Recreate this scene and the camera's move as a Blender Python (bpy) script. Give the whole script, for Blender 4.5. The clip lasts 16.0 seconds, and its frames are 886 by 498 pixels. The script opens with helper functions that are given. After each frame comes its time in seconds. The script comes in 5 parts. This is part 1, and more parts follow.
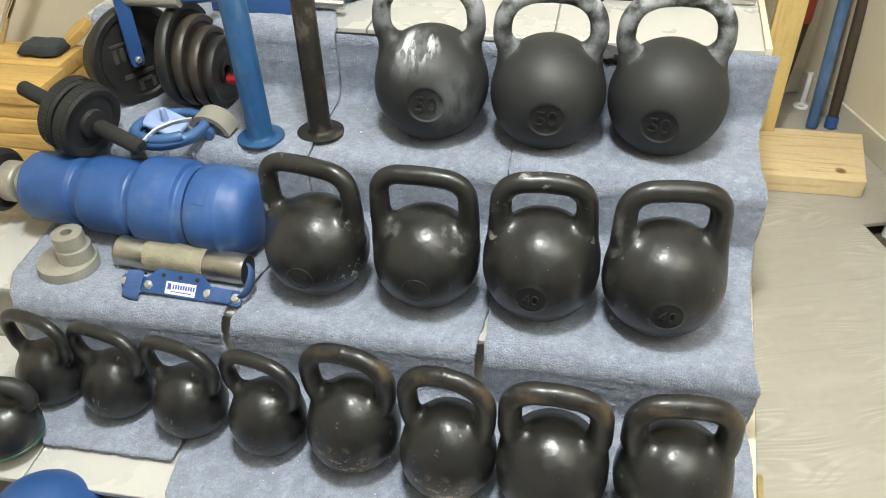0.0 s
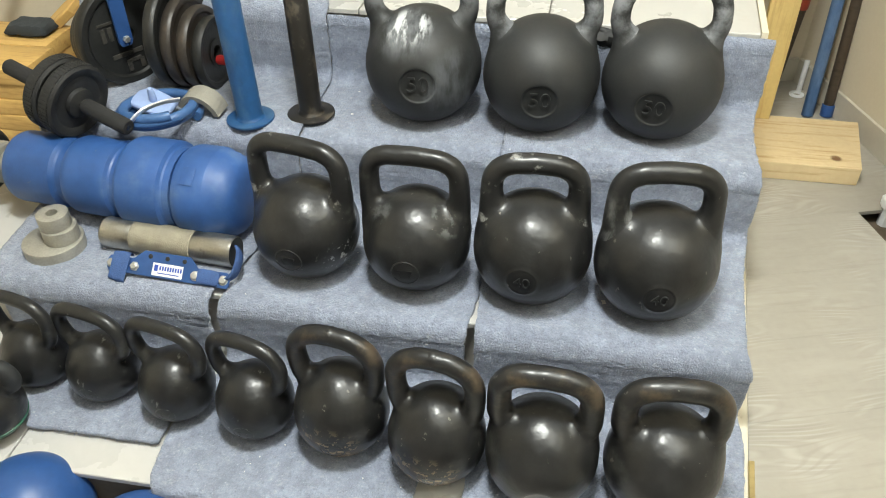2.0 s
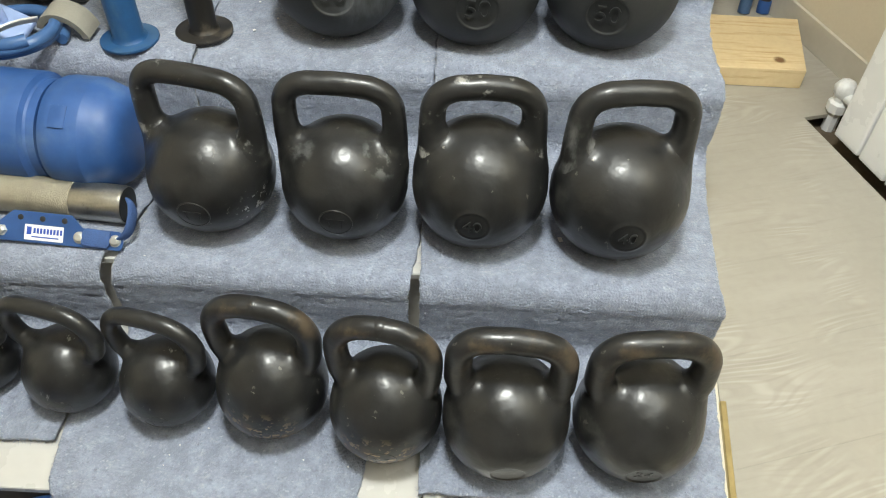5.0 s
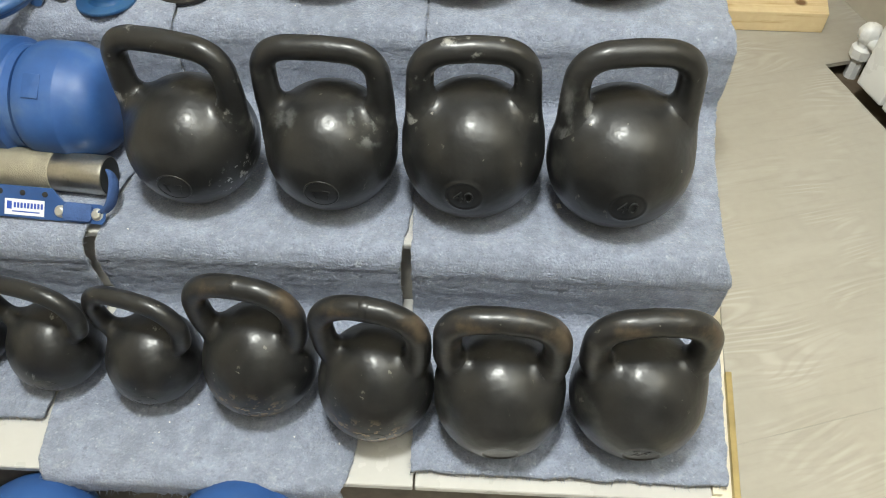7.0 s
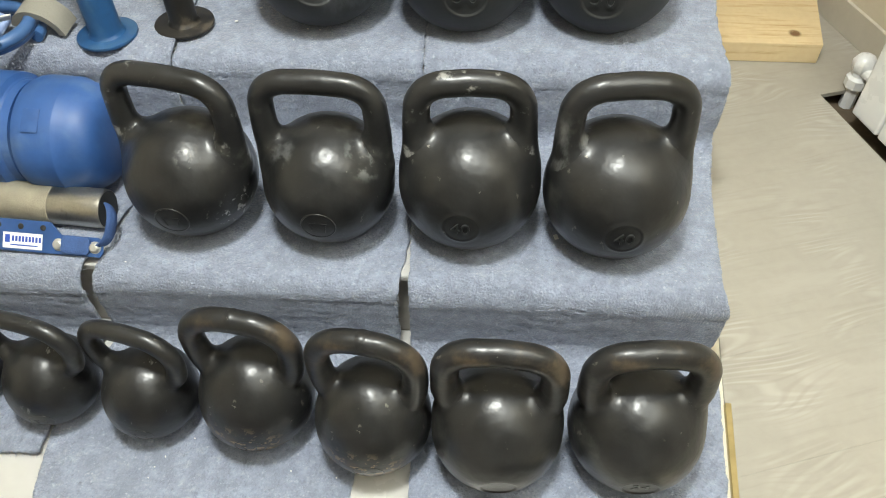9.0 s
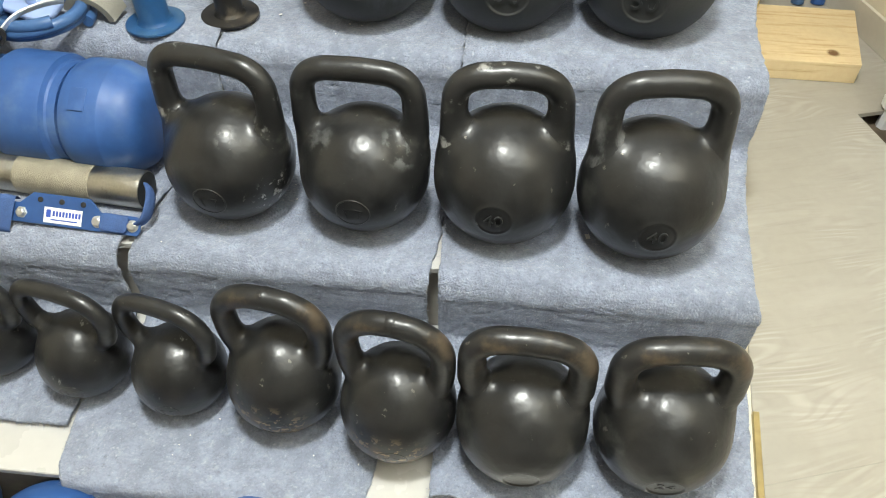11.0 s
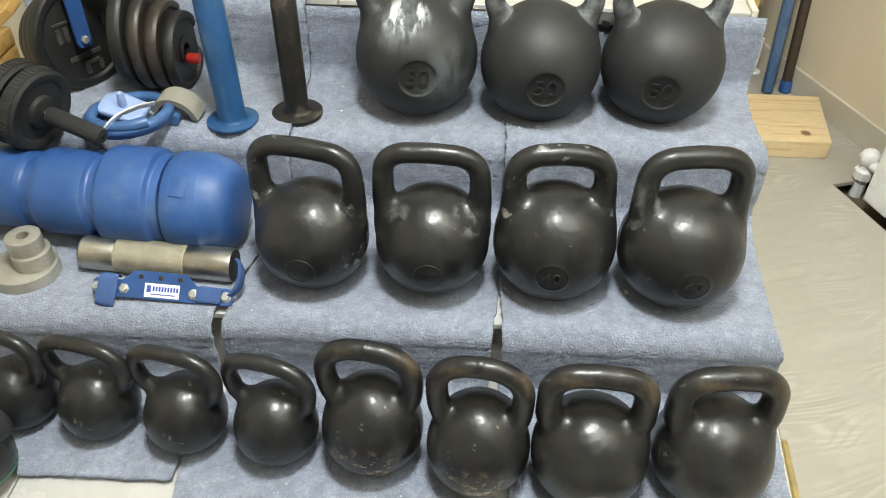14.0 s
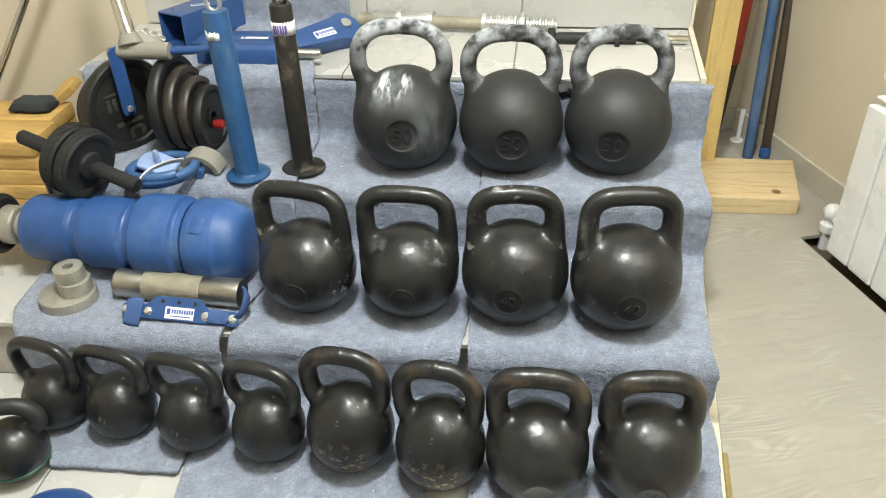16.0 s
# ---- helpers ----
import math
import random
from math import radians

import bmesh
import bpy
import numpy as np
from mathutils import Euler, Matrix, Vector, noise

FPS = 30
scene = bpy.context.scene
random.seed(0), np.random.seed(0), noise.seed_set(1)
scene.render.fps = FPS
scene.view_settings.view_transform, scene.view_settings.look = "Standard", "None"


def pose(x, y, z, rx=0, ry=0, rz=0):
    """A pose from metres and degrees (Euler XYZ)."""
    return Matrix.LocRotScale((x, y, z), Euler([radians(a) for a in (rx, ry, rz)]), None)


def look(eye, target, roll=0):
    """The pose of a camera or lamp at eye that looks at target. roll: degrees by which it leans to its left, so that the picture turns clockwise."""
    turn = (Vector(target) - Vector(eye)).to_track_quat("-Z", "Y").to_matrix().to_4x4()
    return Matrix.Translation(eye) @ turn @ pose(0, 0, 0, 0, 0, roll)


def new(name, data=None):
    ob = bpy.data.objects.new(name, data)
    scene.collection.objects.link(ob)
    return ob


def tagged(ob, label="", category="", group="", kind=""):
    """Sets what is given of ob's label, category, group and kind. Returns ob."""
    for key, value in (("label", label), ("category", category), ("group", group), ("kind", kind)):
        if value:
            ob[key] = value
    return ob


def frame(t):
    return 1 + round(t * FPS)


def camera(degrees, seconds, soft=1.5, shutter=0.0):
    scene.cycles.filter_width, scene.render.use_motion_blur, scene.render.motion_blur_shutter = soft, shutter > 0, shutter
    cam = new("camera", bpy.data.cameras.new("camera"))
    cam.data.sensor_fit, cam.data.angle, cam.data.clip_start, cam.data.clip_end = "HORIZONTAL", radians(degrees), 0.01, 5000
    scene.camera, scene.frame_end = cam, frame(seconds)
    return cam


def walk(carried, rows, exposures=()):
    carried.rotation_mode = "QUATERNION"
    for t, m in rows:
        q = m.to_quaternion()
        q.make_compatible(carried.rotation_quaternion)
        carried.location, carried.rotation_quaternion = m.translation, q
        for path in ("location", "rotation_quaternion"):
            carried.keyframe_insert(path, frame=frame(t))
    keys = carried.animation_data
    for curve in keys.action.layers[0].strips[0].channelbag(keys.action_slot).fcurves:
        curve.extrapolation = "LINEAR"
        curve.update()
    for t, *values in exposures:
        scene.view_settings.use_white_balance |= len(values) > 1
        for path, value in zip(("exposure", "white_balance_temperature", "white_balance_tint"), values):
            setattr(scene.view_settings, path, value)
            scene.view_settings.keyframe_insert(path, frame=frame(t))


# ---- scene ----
cam = camera(58.8, 16.0, soft=1.05)
PATH = [
    (0, (0.243, 0.089, 1.163), (-0.032, 1.639, -0.071), -0.9),
    (0.5, (0.247, 0.089, 1.159), (-0.028, 1.636, -0.078), -0.7),
    (1, (0.25, 0.097, 1.153), (-0.021, 1.643, -0.087), -0.5),
    (1.5, (0.259, 0.095, 1.147), (-0.008, 1.643, -0.092), -0.3),
    (2, (0.252, 0.092, 1.136), (-0.011, 1.634, -0.111), -0.3),
    (2.5, (0.228, 0.107, 1.104), (-0.024, 1.586, -0.219), -0.4),
    (3, (0.171, 0.155, 1.098), (-0.036, 1.603, -0.266), 0.6),
    (3.5, (0.105, 0.202, 1.102), (-0.018, 1.65, -0.272), 2.4),
    (4, (0.083, 0.221, 1.082), (0.015, 1.655, -0.311), 3.4),
    (4.5, (0.12, 0.236, 1.074), (0.094, 1.655, -0.336), 3.8),
    (5, (0.176, 0.269, 1.061), (0.17, 1.672, -0.365), 2.8),
    (5.2, (0.201, 0.289, 1.056), (0.196, 1.681, -0.381), 2.9),
    (7.3, (0.220, 0.338, 1.057), (0.162, 1.622, -0.476), 0.3),
    (7.5, (0.222, 0.334, 1.053), (0.167, 1.631, -0.469), 0.2),
    (8, (0.232, 0.344, 1.062), (0.179, 1.652, -0.449), 0.3),
    (10.5, (0.21, 0.322, 1.055), (0.11, 1.708, -0.383), 0.4),
    (11, (0.214, 0.303, 1.033), (0.092, 1.684, -0.409), 0.9),
    (11.5, (0.206, 0.271, 1.087), (0.058, 1.685, -0.319), 0.4),
    (12, (0.159, 0.237, 1.107), (-0.013, 1.752, -0.187), -1.2),
    (12.5, (0.08, 0.2, 1.103), (-0.045, 1.749, -0.156), -1.0),
    (13, (0.058, 0.191, 1.09), (-0.049, 1.736, -0.177), -0.3),
    (13.5, (0.067, 0.167, 1.109), (-0.02, 1.715, -0.154), -0.1),
    (14, (0.058, 0.136, 1.109), (0.021, 1.682, -0.158), 1.3),
    (14.5, (0.125, 0.062, 1.127), (0.081, 1.628, -0.116), 1.5),
    (15, (0.218, -0.052, 1.132), (0.111, 1.548, -0.062), 0.3),
    (15.5, (0.236, -0.086, 1.15), (0.076, 1.567, 0.035), -1.0),
    (16, (0.219, -0.088, 1.151), (0.042, 1.581, 0.064), -1.2),
]
walk(cam, [(t, look(eye, target, roll)) for t, eye, target, roll in PATH], [(0.0, -0.02), (2.5, -0.08), (5.0, -0.15), (7.5, -0.20), (8.0, -0.19), (10.5, 0.05), (11.0, 0.03), (12.0, 0.10), (13.0, 0.08), (14.0, -0.04), (16.0, -0.07)])

# ---- world and light ----
world = bpy.data.worlds.new("world")
scene.world = world
world.use_nodes = True
world.node_tree.nodes["Background"].inputs[0].default_value = (0.9, 0.95, 1.0, 1)
world.node_tree.nodes["Background"].inputs[1].default_value = 0.05


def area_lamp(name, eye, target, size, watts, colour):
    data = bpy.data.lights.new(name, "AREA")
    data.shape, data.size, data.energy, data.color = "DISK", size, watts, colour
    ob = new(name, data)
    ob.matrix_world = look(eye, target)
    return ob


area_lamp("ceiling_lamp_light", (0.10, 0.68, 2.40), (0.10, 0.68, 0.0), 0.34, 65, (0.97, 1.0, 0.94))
# added fill: shines up so the ceiling bounces soft light onto the right side
area_lamp("fill_lamp_light", (1.30, 0.10, 1.72), (1.30, 0.10, 3.0), 0.42, 100, (0.95, 1.0, 0.97))

# ---- helpers of this scene ----


def mesh_of(name, bm, material, smooth=True, sharp=35):
    bmesh.ops.recalc_face_normals(bm, faces=bm.faces)
    for f in bm.faces:
        f.smooth = smooth
    if smooth:
        lim = radians(sharp)
        for e in bm.edges:
            if len(e.link_faces) == 2 and e.calc_face_angle(0) > lim:
                e.smooth = False
    me = bpy.data.meshes.new(name)
    bm.to_mesh(me)
    bm.free()
    me.materials.append(material)
    return me


def part(name, bm, material, parent=None, label="", m=None, smooth=True, sharp=35):
    ob = new(name, mesh_of(name, bm, material, smooth, sharp))
    if parent is not None:
        ob.parent = parent
    if m is not None:
        ob.matrix_basis = m
    return tagged(ob, label)


def thing(name, m, label, category, group="", kind=""):
    ob = new(name)
    ob.empty_display_size = 0.05
    ob.matrix_basis = m
    return tagged(ob, label, category, group, kind)


def solid(name, bm, material, label, category, group="", kind="", m=None, smooth=True):
    ob = part(name, bm, material, None, "", m, smooth)
    return tagged(ob, label, category, group, kind)


def lathe(profile, seg=48, bm=None, m=None):
    """Turn (radius, height) pairs round z."""
    bm = bm or bmesh.new()
    m = m or Matrix()
    rings = []
    for r, z in profile:
        if r < 1e-6:
            rings.append([bm.verts.new(m @ Vector((0, 0, z)))])
        else:
            rings.append([bm.verts.new(m @ Vector((r * math.cos(2 * math.pi * i / seg), r * math.sin(2 * math.pi * i / seg), z))) for i in range(seg)])
    for a, b in zip(rings, rings[1:]):
        for i in range(seg):
            j = (i + 1) % seg
            if len(a) == 1 and len(b) > 1:
                bm.faces.new((a[0], b[i], b[j]))
            elif len(b) == 1 and len(a) > 1:
                bm.faces.new((a[i], b[0], a[j]))
            elif len(a) > 1:
                bm.faces.new((a[i], b[i], b[j], a[j]))
    return bm


def bar(r, a, b, bevel=0.002, seg=32, inner=0.0):
    """A round bar from height a to b with rounded rims, hollow when inner is given."""
    k = bevel
    prof = [(r - k, a), (r - 0.3 * k, a + 0.3 * k), (r, a + k), (r, b - k), (r - 0.3 * k, b - 0.3 * k), (r - k, b)]
    prof = ([(inner, a)] + prof + [(inner, b), (inner, a)]) if inner else ([(0, a)] + prof + [(0, b)])
    return lathe(prof, seg)


def tube(path, radius, seg=20, closed=False, bm=None, squash=1.0):
    """A pipe along a list of points; radius is a number or one number a point."""
    bm = bm or bmesh.new()
    pts = [Vector(p) for p in path]
    n = len(pts)
    rad = radius if isinstance(radius, (list, tuple)) else [radius] * n
    rings, up = [], None
    for i, p in enumerate(pts):
        d = (pts[(i + 1) % n] - pts[i - 1]) if closed else (pts[min(i + 1, n - 1)] - pts[max(i - 1, 0)])
        d.normalize()
        if up is None:
            up = d.orthogonal().normalized() if abs(d.y) > 0.9 else (Vector((0, 1, 0)) - d * d.y).normalized()
        else:
            up = (up - d * up.dot(d)).normalized()
        side = d.cross(up)
        rings.append([bm.verts.new(p + rad[i] * (up * math.cos(2 * math.pi * k / seg) * squash + side * math.sin(2 * math.pi * k / seg))) for k in range(seg)])
    for i in range(n if closed else n - 1):
        a, b = rings[i], rings[(i + 1) % n]
        for k in range(seg):
            bm.faces.new((a[k], a[(k + 1) % seg], b[(k + 1) % seg], b[k]))
    if not closed:
        bm.faces.new(rings[0])
        bm.faces.new(rings[-1])
    return bm


def spline(pts, steps=8, closed=False):
    """A smooth line through points (Catmull-Rom)."""
    p = [Vector(q) for q in pts]
    n, out = len(p), []
    for i in range(n if closed else n - 1):
        p0, p1, p2, p3 = (p[(i + k) % n] if closed else p[min(max(i + k, 0), n - 1)] for k in (-1, 0, 1, 2))
        for s in range(steps):
            t = s / steps
            out.append(0.5 * (2 * p1 + (p2 - p0) * t + (2 * p0 - 5 * p1 + 4 * p2 - p3) * t * t + (3 * p1 - p0 - 3 * p2 + p3) * t ** 3))
    if not closed:
        out.append(p[-1])
    return out


def box(sx, sy, sz, bevel=0.002, seg=2, at=(0, 0, 0), bm=None):
    """A bevelled box of that size whose base centre is at `at`."""
    own = bmesh.new()
    bmesh.ops.create_cube(own, size=1)
    bmesh.ops.scale(own, vec=(sx, sy, sz), verts=own.verts)
    bmesh.ops.translate(own, vec=(at[0], at[1], at[2] + sz / 2), verts=own.verts)
    if bevel:
        bmesh.ops.bevel(own, geom=own.edges[:], offset=bevel, segments=seg, affect="EDGES", profile=0.5)
    return own


def prism(outline, z0, z1, bevel=0.0, seg=2):
    """A flat outline in x, y raised from z0 to z1."""
    bm = bmesh.new()
    low = bm.faces.new([bm.verts.new((x, y, z0)) for x, y in outline])
    got = bmesh.ops.extrude_face_region(bm, geom=[low])
    bmesh.ops.translate(bm, vec=(0, 0, z1 - z0), verts=[v for v in got["geom"] if isinstance(v, bmesh.types.BMVert)])
    bmesh.ops.recalc_face_normals(bm, faces=bm.faces)
    if bevel:
        bmesh.ops.bevel(bm, geom=bm.edges[:], offset=bevel, segments=seg, affect="EDGES", profile=0.5)
    return bm


def words(name, text, size, depth, material, parent, m):
    """Raised writing in the built-in font, as a mesh."""
    cu = bpy.data.curves.new(name, "FONT")
    cu.body, cu.size, cu.extrude, cu.align_x, cu.align_y = text, size, depth, "CENTER", "CENTER"
    tmp = new(name, cu)
    me = bpy.data.meshes.new_from_object(tmp.evaluated_get(bpy.context.evaluated_depsgraph_get()))
    bpy.data.objects.remove(tmp)
    me.materials.clear()
    me.materials.append(material)
    ob = new(name, me)
    ob.parent, ob.matrix_basis = parent, m
    return ob


def facing(at, n, up=(0, 0, 1)):
    """A pose whose z looks along n and whose y looks up as far as it can."""
    z = Vector(n).normalized()
    x = Vector(up).cross(z).normalized()
    m = Matrix((x, z.cross(x), z)).transposed().to_4x4()
    return Matrix.Translation(at) @ m


# ---- materials ----


def material(name, base, rough=0.5, metal=0.0, scale=8.0, vary=0.15, bump=0.0, bump_scale=60.0, coat=0.0, rough_vary=0.1):
    """A surface with stains at one scale and grain at another. Returns the material and its tree's sockets for additions."""
    mat = bpy.data.materials.new(name)
    mat.use_nodes = True
    nt = mat.node_tree
    n, l = nt.nodes, nt.links
    p = n["Principled BSDF"]
    co = n.new("ShaderNodeTexCoord").outputs["Object"]
    big = n.new("ShaderNodeTexNoise")
    big.inputs["Scale"].default_value, big.inputs["Detail"].default_value, big.inputs["Roughness"].default_value = scale, 5, 0.6
    fine = n.new("ShaderNodeTexNoise")
    fine.inputs["Scale"].default_value, fine.inputs["Detail"].default_value = bump_scale, 4
    l.new(co, big.inputs["Vector"])
    l.new(co, fine.inputs["Vector"])
    ramp = n.new("ShaderNodeValToRGB")
    c = Vector(base)
    ramp.color_ramp.elements[0].position, ramp.color_ramp.elements[1].position = 0.3, 0.7
    ramp.color_ramp.elements[0].color = (*(c * (1 - vary)), 1)
    ramp.color_ramp.elements[1].color = (*(c * (1 + vary)), 1)
    l.new(big.outputs["Fac"], ramp.inputs["Fac"])
    grain = n.new("ShaderNodeMix")
    grain.data_type, grain.blend_type = "RGBA", "OVERLAY"
    grain.inputs["Factor"].default_value = min(1.0, vary)
    l.new(ramp.outputs["Color"], grain.inputs["A"])
    l.new(fine.outputs["Fac"], grain.inputs["B"])
    l.new(grain.outputs["Result"], p.inputs["Base Color"])
    rr = n.new("ShaderNodeMapRange")
    rr.inputs["From Min"].default_value, rr.inputs["From Max"].default_value = 0.3, 0.7
    rr.inputs["To Min"].default_value, rr.inputs["To Max"].default_value = max(0.02, rough - rough_vary), min(1, rough + rough_vary)
    l.new(big.outputs["Fac"], rr.inputs["Value"])
    l.new(rr.outputs["Result"], p.inputs["Roughness"])
    p.inputs["Metallic"].default_value = metal
    p.inputs["Coat Weight"].default_value = coat
    p.inputs["Coat Roughness"].default_value = 0.25
    if bump:
        b = n.new("ShaderNodeBump")
        b.inputs["Strength"].default_value, b.inputs["Distance"].default_value = bump, 0.002
        l.new(fine.outputs["Fac"], b.inputs["Height"])
        l.new(b.outputs["Normal"], p.inputs["Normal"])
        l.new(b.outputs["Normal"], p.inputs["Coat Normal"])
    return mat


def over(mat, colour, scale, low, high, rough=0.8, stretch=(1, 1, 1), metal=0.0, seed=0.0, detail=6, region=None):
    """Lay patches of another colour (chalk, rust, wear) over a material; region keeps them within a stretch of the object's own height."""
    nt = mat.node_tree
    n, l = nt.nodes, nt.links
    p = n["Principled BSDF"]
    co = n.new("ShaderNodeTexCoord").outputs["Object"]
    mp = n.new("ShaderNodeMapping")
    mp.inputs["Scale"].default_value, mp.inputs["Location"].default_value = stretch, (seed, seed * 1.7, seed * 0.6)
    l.new(co, mp.inputs["Vector"])
    tex = n.new("ShaderNodeTexNoise")
    tex.inputs["Scale"].default_value, tex.inputs["Detail"].default_value, tex.inputs["Roughness"].default_value = scale, detail, 0.62
    l.new(mp.outputs["Vector"], tex.inputs["Vector"])
    mask = n.new("ShaderNodeMapRange")
    mask.interpolation_type = "SMOOTHSTEP"
    mask.inputs["From Min"].default_value, mask.inputs["From Max"].default_value = low, high
    l.new(tex.outputs["Fac"], mask.inputs["Value"])
    fac = mask.outputs["Result"]
    if region:
        sep = n.new("ShaderNodeVectorMath")
        sep.operation = "DISTANCE"
        sep.inputs[1].default_value = region[0]
        l.new(co, sep.inputs[0])
        fall = n.new("ShaderNodeMapRange")
        fall.interpolation_type = "SMOOTHSTEP"
        fall.inputs["From Min"].default_value, fall.inputs["From Max"].default_value = region[1], region[1] * 0.45
        l.new(sep.outputs["Value"], fall.inputs["Value"])
        mul = n.new("ShaderNodeMath")
        mul.operation = "MULTIPLY"
        l.new(fac, mul.inputs[0])
        l.new(fall.outputs["Result"], mul.inputs[1])
        fac = mul.outputs["Value"]
    for sock, value in (("Base Color", (*colour, 1)), ("Roughness", rough), ("Metallic", metal)):
        old = p.inputs[sock].links[0].from_socket if p.inputs[sock].links else None
        mix = n.new("ShaderNodeMix")
        mix.data_type = "RGBA" if sock == "Base Color" else "FLOAT"
        ia, ib, out = ((6, 7, 2) if sock == "Base Color" else (2, 3, 0))
        if old:
            l.new(old, mix.inputs[ia])
        else:
            mix.inputs[ia].default_value = p.inputs[sock].default_value
        mix.inputs[ib].default_value = value
        l.new(fac, mix.inputs[0])
        l.new(mix.outputs[out], p.inputs[sock])
    return mat


def plain(name, base, rough=0.5, metal=0.0):
    mat = bpy.data.materials.new(name)
    mat.use_nodes = True
    p = mat.node_tree.nodes["Principled BSDF"]
    p.inputs["Base Color"].default_value, p.inputs["Roughness"].default_value, p.inputs["Metallic"].default_value = (*base, 1), rough, metal
    return mat


def wood(name, base, dark, scale=6.0, stretch=(1, 12, 12), rough=0.55, rings=0.5):
    """Wood with grain drawn out along x."""
    mat = material(name, base, rough, scale=3.0, vary=0.12, bump=0.15, bump_scale=90)
    over(mat, dark, scale, 0.48, 0.75, rough, stretch, seed=1.3)
    return mat


white_tile = over(material("glazed_tile", (0.50, 0.495, 0.475), 0.28, scale=5, vary=0.04, coat=0.2), (0.5, 0.45, 0.38), 14, 0.62, 0.85, 0.5)
grout = material("grout", (0.42, 0.40, 0.36), 0.9, bump=0.4)
riser_paint = material("raw_riser", (0.13, 0.11, 0.085), 0.85, vary=0.3, bump=0.5)
cream_edge = over(material("cream_side", (0.66, 0.61, 0.49), 0.6, vary=0.08, bump=0.2), (0.4, 0.33, 0.22), 22, 0.6, 0.8)
wall_paint = material("wall_paint", (0.565, 0.505, 0.392), 0.85, scale=1.5, vary=0.05, bump=0.12, bump_scale=120)
ceiling_paint = material("ceiling_paint", (0.8, 0.78, 0.74), 0.9, vary=0.03)
skirting_mat = material("skirting_paint", (0.50, 0.465, 0.39), 0.5, vary=0.06)
white_enamel = material("white_enamel", (0.78, 0.79, 0.80), 0.3, vary=0.03, coat=0.3)
iron_gloss = over(material("black_iron_gloss", (0.0138, 0.0142, 0.0150), 0.40, scale=16, vary=0.35, bump=1.0, bump_scale=30, coat=0.36, rough_vary=0.10), (0.20, 0.19, 0.17), 60, 0.70, 0.73, 0.6)
fine = iron_gloss.node_tree.nodes["Noise Texture.001"]
fine.inputs["Detail"].default_value, fine.inputs["Roughness"].default_value = 3, 0.42
iron_gloss.node_tree.nodes["Bump"].inputs["Distance"].default_value = 0.0023
iron_gloss.node_tree.nodes["Principled BSDF"].inputs["Specular IOR Level"].default_value = 0.36
iron_gloss.node_tree.nodes["Principled BSDF"].inputs["Coat Roughness"].default_value = 0.25
iron_matte = over(material("black_iron_matte", (0.020, 0.0215, 0.0225), 0.55, scale=9, vary=0.2, bump=0.12, bump_scale=160), (0.12, 0.12, 0.12), 8, 0.62, 0.95, 0.7)
# near-black that gives uncut holes their shade
hole_dark = material("dark_hole_fill", (0.016, 0.015, 0.014), 0.5, vary=0.3, bump=0.2)
over(iron_gloss, (0.055, 0.055, 0.050), 11, 0.56, 0.72, 0.55, seed=3.7)
over(iron_gloss, (0.10, 0.095, 0.085), 44, 0.665, 0.70, 0.6, (1.0, 1.0, 0.5), seed=9.1)
blue_paint = material("blue_paint", (0.014, 0.068, 0.185), 0.38, scale=10, vary=0.2, bump=0.05)
steel = material("polished_steel", (0.46, 0.45, 0.41), 0.24, 1.0, scale=20, vary=0.15, rough_vary=0.08)
over(blue_paint, (0.045, 0.105, 0.19), 22, 0.46, 0.72, 0.6, (1, 1, 0.5), seed=2.9)
over(blue_paint, (0.016, 0.05, 0.12), 30, 0.58, 0.72, 0.5, (1, 1, 0.6), seed=5.9)

# ---- the stairs ----
T1, T2, T3, T4, T5 = 0.0, 0.152, 0.312, 0.478, 0.645
Y1, Y2, Y3, Y4, Y5 = 0.79, 1.105, 1.445, 1.70, 2.08


def side_x(y):
    return 0.586 + (0.085 if y > 1.1 else 0.03) * (y - 1.1)


def floor_edge(y):
    return 0.607 + 0.12 * (y - 0.8)


def left_x(y):
    return -1.55 if y < 1.4 else -0.875


stairs = thing("staircase", Matrix(), "tiled staircase of white treads with dark raw risers", "stairs", kind="structure")
for low, high, y0, y1 in ((-0.50, -0.17 - 0.012, 0.45, Y1 + 0.02), (-0.50, T1 - 0.012, Y1 + 0.015, Y2 + 0.02), (-0.50, T2 - 0.012, Y2 + 0.015, Y3 + 0.02), (-0.50, T3 - 0.012, Y3 + 0.015, Y4 + 0.02), (-0.5, T4 - 0.012, Y4 + 0.015, Y5 + 0.015), (-0.5, T5, Y5 + 0.012, 2.5)):
    part("riser_block", prism([(left_x(y0), y0), (side_x(y0) - 0.006, y0), (side_x(y1) - 0.006, y1), (left_x(y1), y1)], low, high), riser_paint if high < 0.1 else grout, stairs, smooth=False)


def tread(z, y0, y1, joints, shift):
    xs = [left_x(y0 + 0.01)] + joints + [None]
    for a, b in zip(xs, xs[1:]):
        b0, b1 = (side_x(y0), side_x(y1)) if b is None else (b - 0.003, b - 0.003 + shift)
        a0, a1 = (a, a) if a == xs[0] else (a, a + shift)
        part("tile", prism([(a0, y0), (b0, y0), (b1, y1), (a1, y1)], z - 0.012, z, 0.0015, 1), white_tile, stairs, smooth=False)


